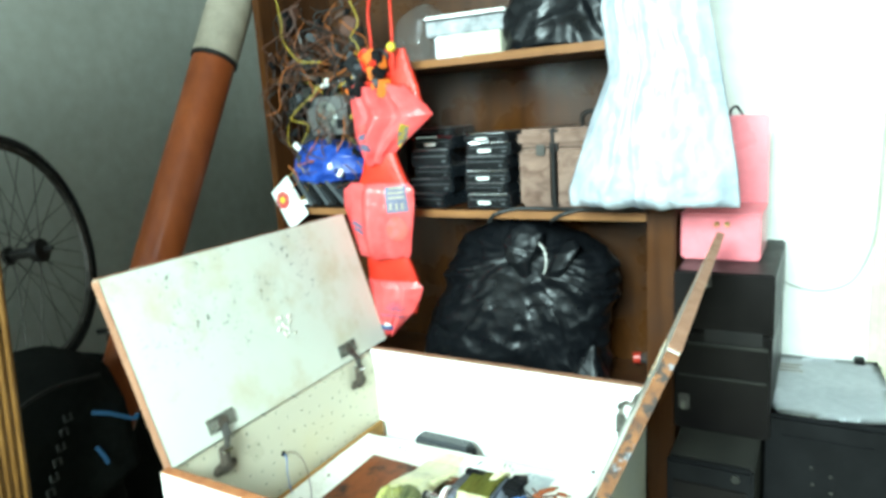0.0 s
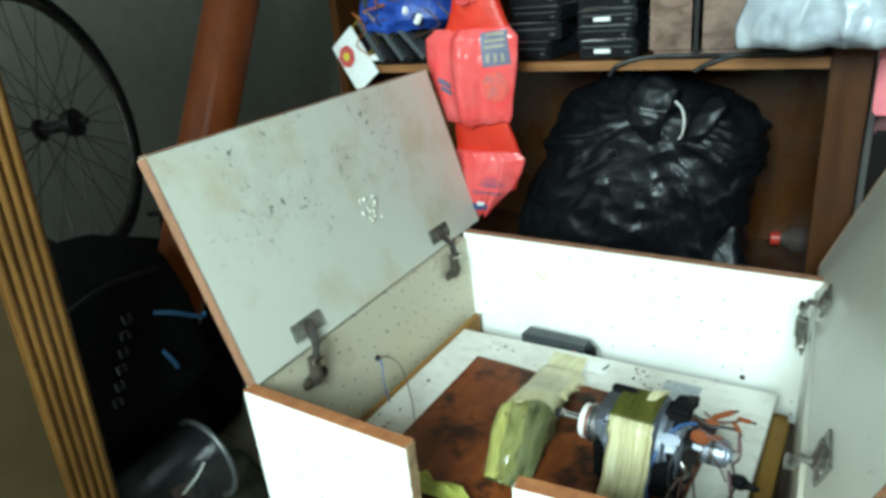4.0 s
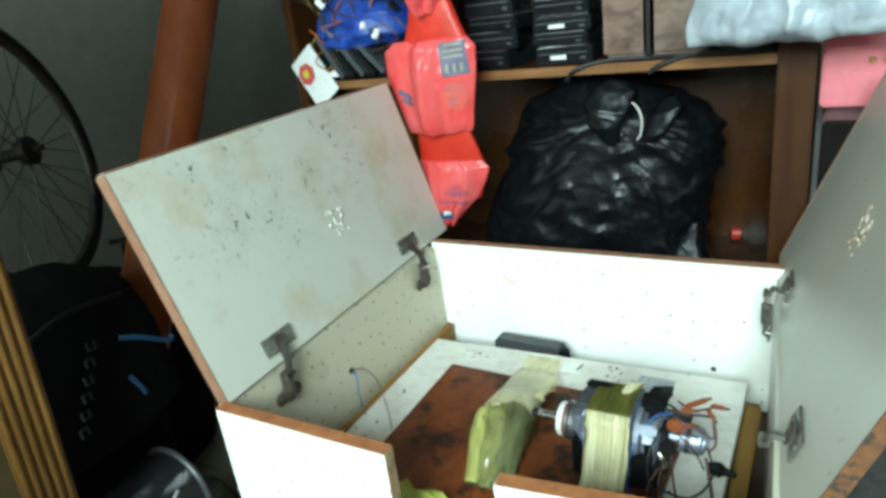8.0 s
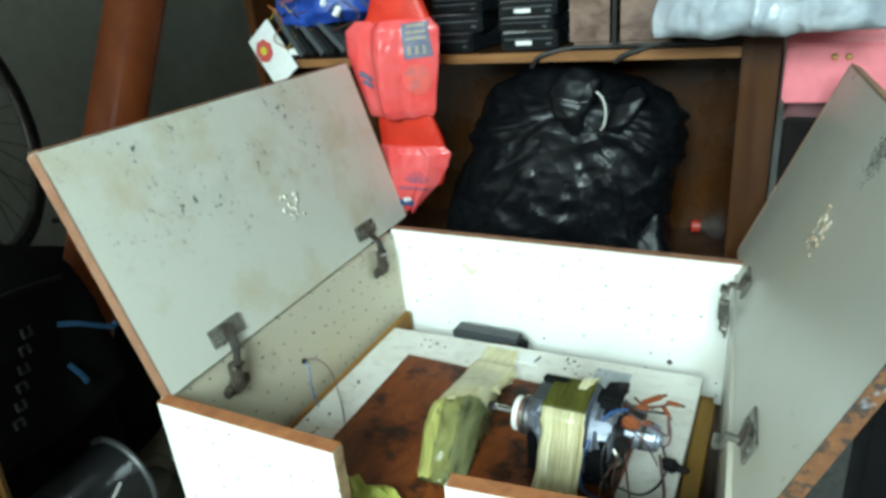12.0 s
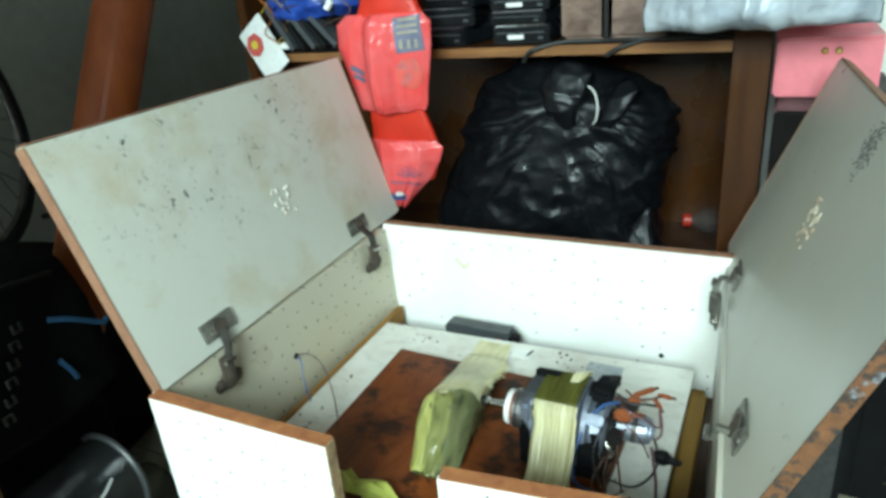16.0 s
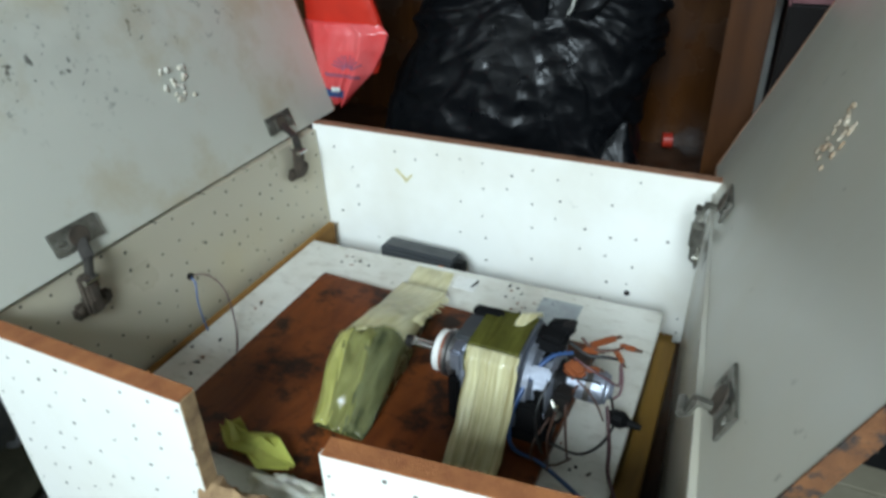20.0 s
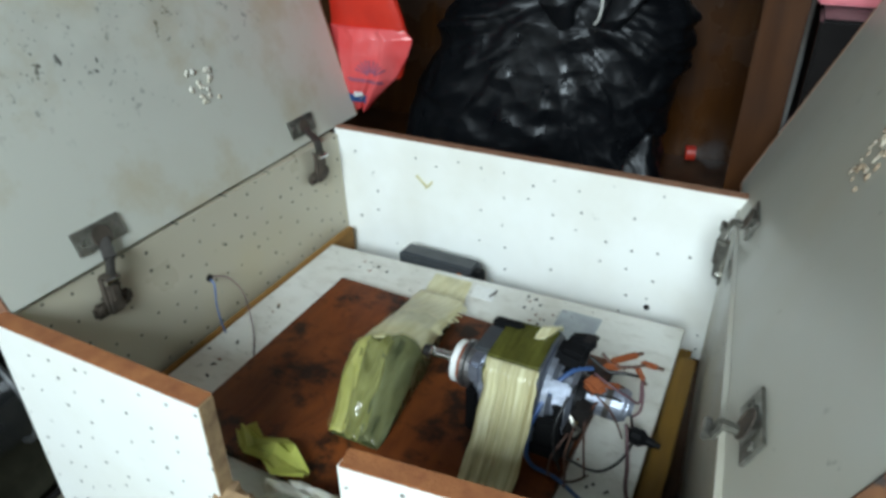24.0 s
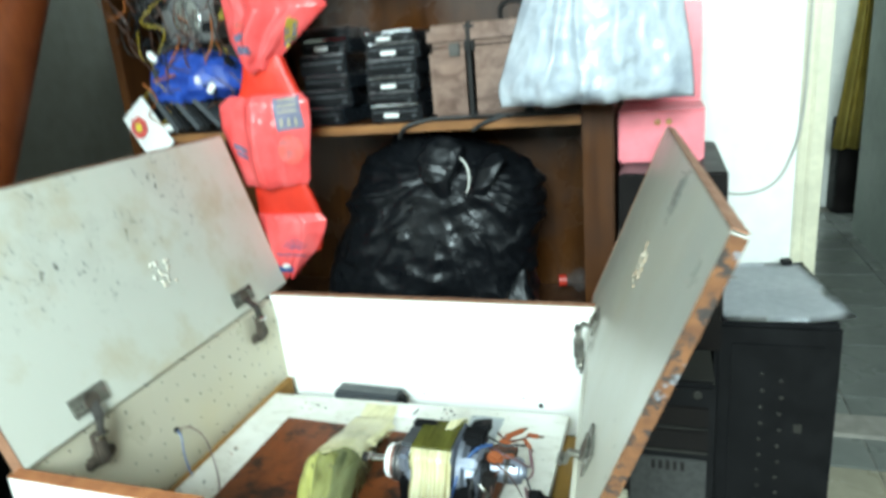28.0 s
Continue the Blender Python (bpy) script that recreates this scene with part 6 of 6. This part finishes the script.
part("clip", box((0.076, 0.152, 0.008), (0.020, 0.026, 0.012), 0.002), M_BLACK, sheet, "black clip at the corner")
wc = thing("wall_cable", (0, 0, 0), "thin grey cable hanging in a loop on the wall", "cable")
part("cord", tube([(0.80, 0.537, 0.64), (0.84, 0.537, 0.617), (0.90, 0.537, 0.609), (0.955, 0.537, 0.632), (0.985, 0.535, 0.69), (1.000, 0.52, 0.78), (1.003, 0.518, 1.0), (1.003, 0.518, 1.6)], 0.0028, 8), M_WCABLE, wc)

# ---- the left side: wheel, pipe, black bag, panel ----
HUB = Vector((-0.830, -0.310, 0.798))
AXLE = Vector((0.90, 0.51, 0.13)).normalized()
WM = Matrix.Translation(HUB) @ AXLE.to_track_quat("Z", "Y").to_matrix().to_4x4()
wheel = thing("bicycle_wheel", (0, 0, 0), "old bicycle wheel with a thin black tyre and spokes", "wheel")


def torus(r, a, b, seg=56, k=10):
    bm = bmesh.new()
    rings = []
    for i in range(seg):
        t = 2 * math.pi * i / seg
        rings.append([bm.verts.new(WM @ Vector(((r + a * math.cos(2 * math.pi * j / k)) * math.cos(t), (r + a * math.cos(2 * math.pi * j / k)) * math.sin(t), b * math.sin(2 * math.pi * j / k)))) for j in range(k)])
    for i in range(seg):
        p, q = rings[i], rings[(i + 1) % seg]
        for j in range(k):
            bm.faces.new((p[j], q[j], q[(j + 1) % k], p[(j + 1) % k]))
    bmesh.ops.recalc_face_normals(bm, faces=bm.faces[:])
    return bm


part("tyre", torus(0.286, 0.013, 0.014), M_RUB, wheel, smooth=True)
part("rim", torus(0.269, 0.008, 0.010), M_DARKST, wheel, smooth=True)
hub = part("hub", lathe([(0.010, -0.045), (0.024, -0.042), (0.024, -0.036), (0.013, -0.03), (0.013, 0.02), (0.026, 0.026), (0.026, 0.034), (0.030, 0.036), (0.030, 0.05), (0.018, 0.054), (0.008, 0.056), (0.006, 0.075)], WM, 20), M_STRAP, wheel)
for k in range(32):
    t = 2 * math.pi * k / 32
    s = 1 if k % 2 else -1
    t2 = t + (0.42 if (k // 2) % 2 else -0.42)
    a = WM @ Vector((0.023 * math.cos(t2), 0.023 * math.sin(t2), 0.033 * s))
    b = WM @ Vector((0.265 * math.cos(t), 0.265 * math.sin(t), 0))
    part("spoke", tube([a, b], 0.0013, 5, 0), M_DARKST, wheel)
st = thing("kickstand", (0, 0, 0), "black metal bracket standing beside the wheel", "bracket")
part("post", tube([(-0.845, -0.125, 0.30), (-0.84, -0.125, 0.45), (-0.835, -0.125, 0.525)], 0.007, 8), M_STRAP, st)
part("arm", tube([(-0.86, -0.14, 0.535), (-0.80, -0.118, 0.54)], 0.007, 8, 0), M_STRAP, st)
lug = thing("luggage_pile", (0, 0, 0), "dark canvas luggage pile under the bicycle wheel", "luggage")
part("body", lump([(0.002, 0.20, 0.22, -0.86, -0.30), (0.15, 0.22, 0.24, -0.86, -0.30), (0.35, 0.21, 0.23, -0.86, -0.30), (0.44, 0.19, 0.20, -0.86, -0.30), (0.466, 0.15, 0.16, -0.86, -0.30)], 60, 0.05, 0.02, 81.0), M_FABRIC, lug, smooth=True)
part("handle", tube([(-0.66, -0.42, 0.30), (-0.64, -0.38, 0.34), (-0.64, -0.30, 0.34), (-0.66, -0.26, 0.30)], 0.008, 8), M_STRAP, lug)

pipe = thing("drain_pipe", (0, 0, 0), "orange plastic drain pipe leaning in the corner", "pipe")
PA, PB = Vector((-0.558, -0.33, 0.40)), Vector((-0.527, 0.131, 1.30))
d = (PB - PA).normalized()
PA -= d * (PA.z - 0.01) / d.z
PM = Matrix.Translation(PA) @ d.to_track_quat("Z", "Y").to_matrix().to_4x4()
LEN = 1.40
part("tube", lathe([(0.050, 0), (0.0555, 0.0), (0.0555, LEN), (0.050, LEN)], PM, 40), M_PVC, pipe, smooth=False)
part("sleeve", lathe([(0.0558, LEN - 0.005), (0.0590, LEN - 0.004), (0.0595, LEN + 0.30), (0.052, LEN + 0.30)], PM, 40), M_SLEEVE, pipe, "grey tape-wrapped sleeve")
part("collar", lathe([(0.0556, LEN - 0.014), (0.0606, LEN - 0.012), (0.0606, LEN - 0.002), (0.0556, LEN)], PM, 40), M_STRAP, pipe)

M_LETTER = mat("faded_white_print", (0.09, 0.09, 0.085), 0.8, scale=90.0, second=(0.03, 0.03, 0.03), spec=0.1)
sb = thing("sports_bag", (0, 0, 0), "black fabric bag with pale lettering and blue cords", "bag")
part("body", lump([(0.002, 0.09, 0.17, -0.555, -0.545), (0.10, 0.10, 0.19, -0.555, -0.545), (0.30, 0.105, 0.19, -0.545, -0.545), (0.37, 0.150, 0.19, -0.495, -0.545), (0.52, 0.145, 0.17, -0.49, -0.54), (0.60, 0.12, 0.14, -0.50, -0.53), (0.635, 0.07, 0.08, -0.51, -0.52)], 64, 0.05, 0.02, 91.0), M_FABRIC, sb, smooth=True)
for k in range(6):
    zz, yy = 0.428 + 0.0245 * k, -0.600 + 0.012 * k
    for dy, dz, w, h in ((-0.006, 0, 0.004, 0.015), (0.006, 0, 0.004, 0.015), (0, 0.0065 * (-1) ** k, 0.014, 0.003)):
        part("letter_bar", box((-0.328 - 0.002 * k, yy + dy, zz + dz), (0.004, w, h), 0.0006, pose(0, 0, 0, 0, -4, 12).to_3x3()), M_LETTER, sb, "pale woven bar")
part("cord", tube([(-0.325, -0.50, 0.545), (-0.315, -0.475, 0.535), (-0.318, -0.445, 0.515), (-0.325, -0.415, 0.495), (-0.33, -0.405, 0.497)], 0.0045, 8), mat("blue_cord", (0.014, 0.075, 0.17), 0.7), sb, "blue cord")
part("cord", tube([(-0.322, -0.505, 0.475), (-0.316, -0.495, 0.450), (-0.318, -0.490, 0.435)], 0.0045, 8), bpy.data.materials["blue_cord"], sb, "blue cord")
part("zip", tube([(-0.36, -0.66, 0.58), (-0.35, -0.56, 0.612), (-0.36, -0.45, 0.60)], 0.004, 6), M_STRAP, sb)

M_HOOP = mat("milky_plastic_rim", (0.06, 0.062, 0.062), 0.4)
M_TUB = glassy("clear_bucket_plastic", (0.06, 0.062, 0.062), 0.15, 0.10)
M_CANVAS = mat("olive_canvas", (0.020, 0.019, 0.012), 0.9, scale=40.0, second=(0.036, 0.034, 0.022), bump=0.6, spec=0.1)
bun = thing("canvas_bundle", (0, 0, 0), "dark olive canvas bundle lying on the floor tiles", "bundle")
part("body", lump([(0.002, 0.060, 0.150, -0.385, -0.510), (0.03, 0.072, 0.165, -0.385, -0.510), (0.09, 0.070, 0.160, -0.385, -0.512), (0.13, 0.055, 0.140, -0.380, -0.515), (0.142, 0.030, 0.110, -0.375, -0.52)], 90, 0.10, 0.04, 101.0, None, 40), M_CANVAS, bun, smooth=True)
part("hem", tube([(-0.312, -0.66, 0.012), (-0.306, -0.56, 0.010), (-0.310, -0.46, 0.010), (-0.332, -0.365, 0.012)], 0.006, 8), M_STRAP, bun, "dark piped hem")
bk = thing("clear_bucket", (-0.332, -0.652, 0.222), "clear plastic bucket lying on its side with loose contents", "bucket")
LIE = pose(0, 0, 0, -90)
part("tub", lathe([(0.060, 0.002), (0.064, 0.0), (0.078, 0.165), (0.083, 0.168), (0.083, 0.176), (0.077, 0.176), (0.075, 0.166), (0.058, 0.006)], LIE, 48, False), M_TUB, bk, smooth=True)
ringpts = [(0.0805 * math.cos(a), 0.172, 0.0805 * math.sin(a)) for a in (radians(-70 + 10 * k) for k in range(21))]
part("rim", tube(ringpts, 0.0055, 8, 2), M_HOOP, bk, "thick milky rim")
for k in range(9):
    part("content", box((rnd.uniform(-0.03, 0.03), 0.03 + 0.013 * k, rnd.uniform(-0.055, -0.025)), (rnd.uniform(0.02, 0.05), rnd.uniform(0.015, 0.04), rnd.uniform(0.012, 0.022)), 0.004, pose(0, 0, 0, rnd.uniform(-20, 20), 0, rnd.uniform(0, 90)).to_3x3()), rnd.choice((M_BLACK, M_STRAP, M_W_BRN, M_BLACK, M_STRAP)), bk)
part("content", tube([(0.02, 0.10, -0.02), (0.028, 0.13, 0.0), (0.03, 0.15, 0.018)], 0.003, 6), M_W_WHITE, bk, "white stick")

pn = thing("wood_panel", (0, 0, 0), "veneered wooden panel with a fluted yellow edge moulding", "panel")
A0, DIR = Vector((-0.274, -0.686, 0.006)), Vector((0.160, -0.0143, 1.0)).normalized()
ACR = Vector((-0.08, -1.0, 0.0))
ACR = (ACR - DIR * ACR.dot(DIR)).normalized()
NRM = DIR.cross(ACR)
NRM = NRM if NRM.x > 0 else -NRM
PMX = Matrix((ACR, DIR, NRM)).transposed().to_4x4()
PMX.translation = A0
H_ = 1.62


def panel_part(name, c, s, material, bevel=0.002, parent=None, label=""):
    bm = box(c, s, bevel)
    bmesh.ops.transform(bm, matrix=PMX, verts=bm.verts[:])
    bmesh.ops.recalc_face_normals(bm, faces=bm.faces[:])
    return part(name, bm, material, parent or pn, label)


panel_part("sheet", (0.54, H_ / 2, -0.016), (1.0, H_, 0.014), M_VENEER, 0.001, label="olive-brown veneered sheet")
mould = panel_part("moulding", (0.030, H_ / 2, -0.012), (0.062, H_, 0.018), M_PINE, 0.002, label="fluted yellow wood moulding")
for k in range(5):
    bm = lathe([(0.0052, 0.002), (0.0052, H_ - 0.002)], PMX @ Matrix.Translation((0.006 + 0.012 * k, 0, -0.004)) @ pose(0, 0, 0, -90), 10)
    part("flute", bm, M_PINE, mould, smooth=True)
panel_part("cross_rail", (0.50, 0.305, 0.008), (1.04, 0.026, 0.022), M_PINE, 0.003, label="bare wooden cross rail")

# ---- the room beyond the doorway ----
cu = thing("curtain", (1.57, 2.55, 0), "long yellow curtain hanging in the next room", "curtain")
bm = bmesh.new()
rows = [[bm.verts.new((-0.08 + min(0.02 * j, 0.07) * (1 - i / 40) + 0.19 * i / 40, 0.022 * math.sin(i * 0.52 + 0.15 * j), 0.36 + 1.98 * j / 10)) for j in range(11)] for i in range(41)]
for a, b in zip(rows, rows[1:]):
    for j in range(10):
        bm.faces.new((a[j], b[j], b[j + 1], a[j + 1]))
bmesh.ops.solidify(bm, geom=bm.faces[:], thickness=0.004)
part("drape", bm, M_CURT, cu, smooth=True)
part("rod", lathe([(0.012, -0.22), (0.012, 0.22)], Matrix.Translation((0, 0, 2.33)) @ pose(0, 0, 0, 0, 90), 12), M_DARKST, cu)
for x in (-0.2, 0.2):
    part("hanger", box((x, 0, 2.52), (0.014, 0.014, 0.37), 0.002), M_DARKST, cu)
cb = thing("side_cabinet", (1.635, 2.77, 0), "dark cabinet standing behind the yellow curtain", "cabinet")
part("body", box((0, 0, 0.24), (0.17, 0.14, 0.48), 0.005), M_BLACK, cb)
part("door", box((0, -0.073, 0.24), (0.16, 0.012, 0.46), 0.003), M_BLKW, cb)

# ---- floor tiles ----
me = bpy.data.meshes.new("tile")
bm = box((0, 0, 0), (0.327, 0.327, 0.010), 0.002)
bm.to_mesh(me)
bm.free()
me.materials.append(M_TILE)
mh = me.copy()
mh.materials.clear()
mh.materials.append(M_HTILE)
for i in range(-4, 8):
    for j in range(-8, 9):
        x, y = 0.03 + 0.33 * i, -0.10 + 0.33 * j + 0.03
        if x < -1.2 or x > 2.42 or y < -2.5:
            continue
        ob = new("tile", mh if y > 0.5 else me)
        ob.parent = floor
        ob.location = (x, y, -0.0052)
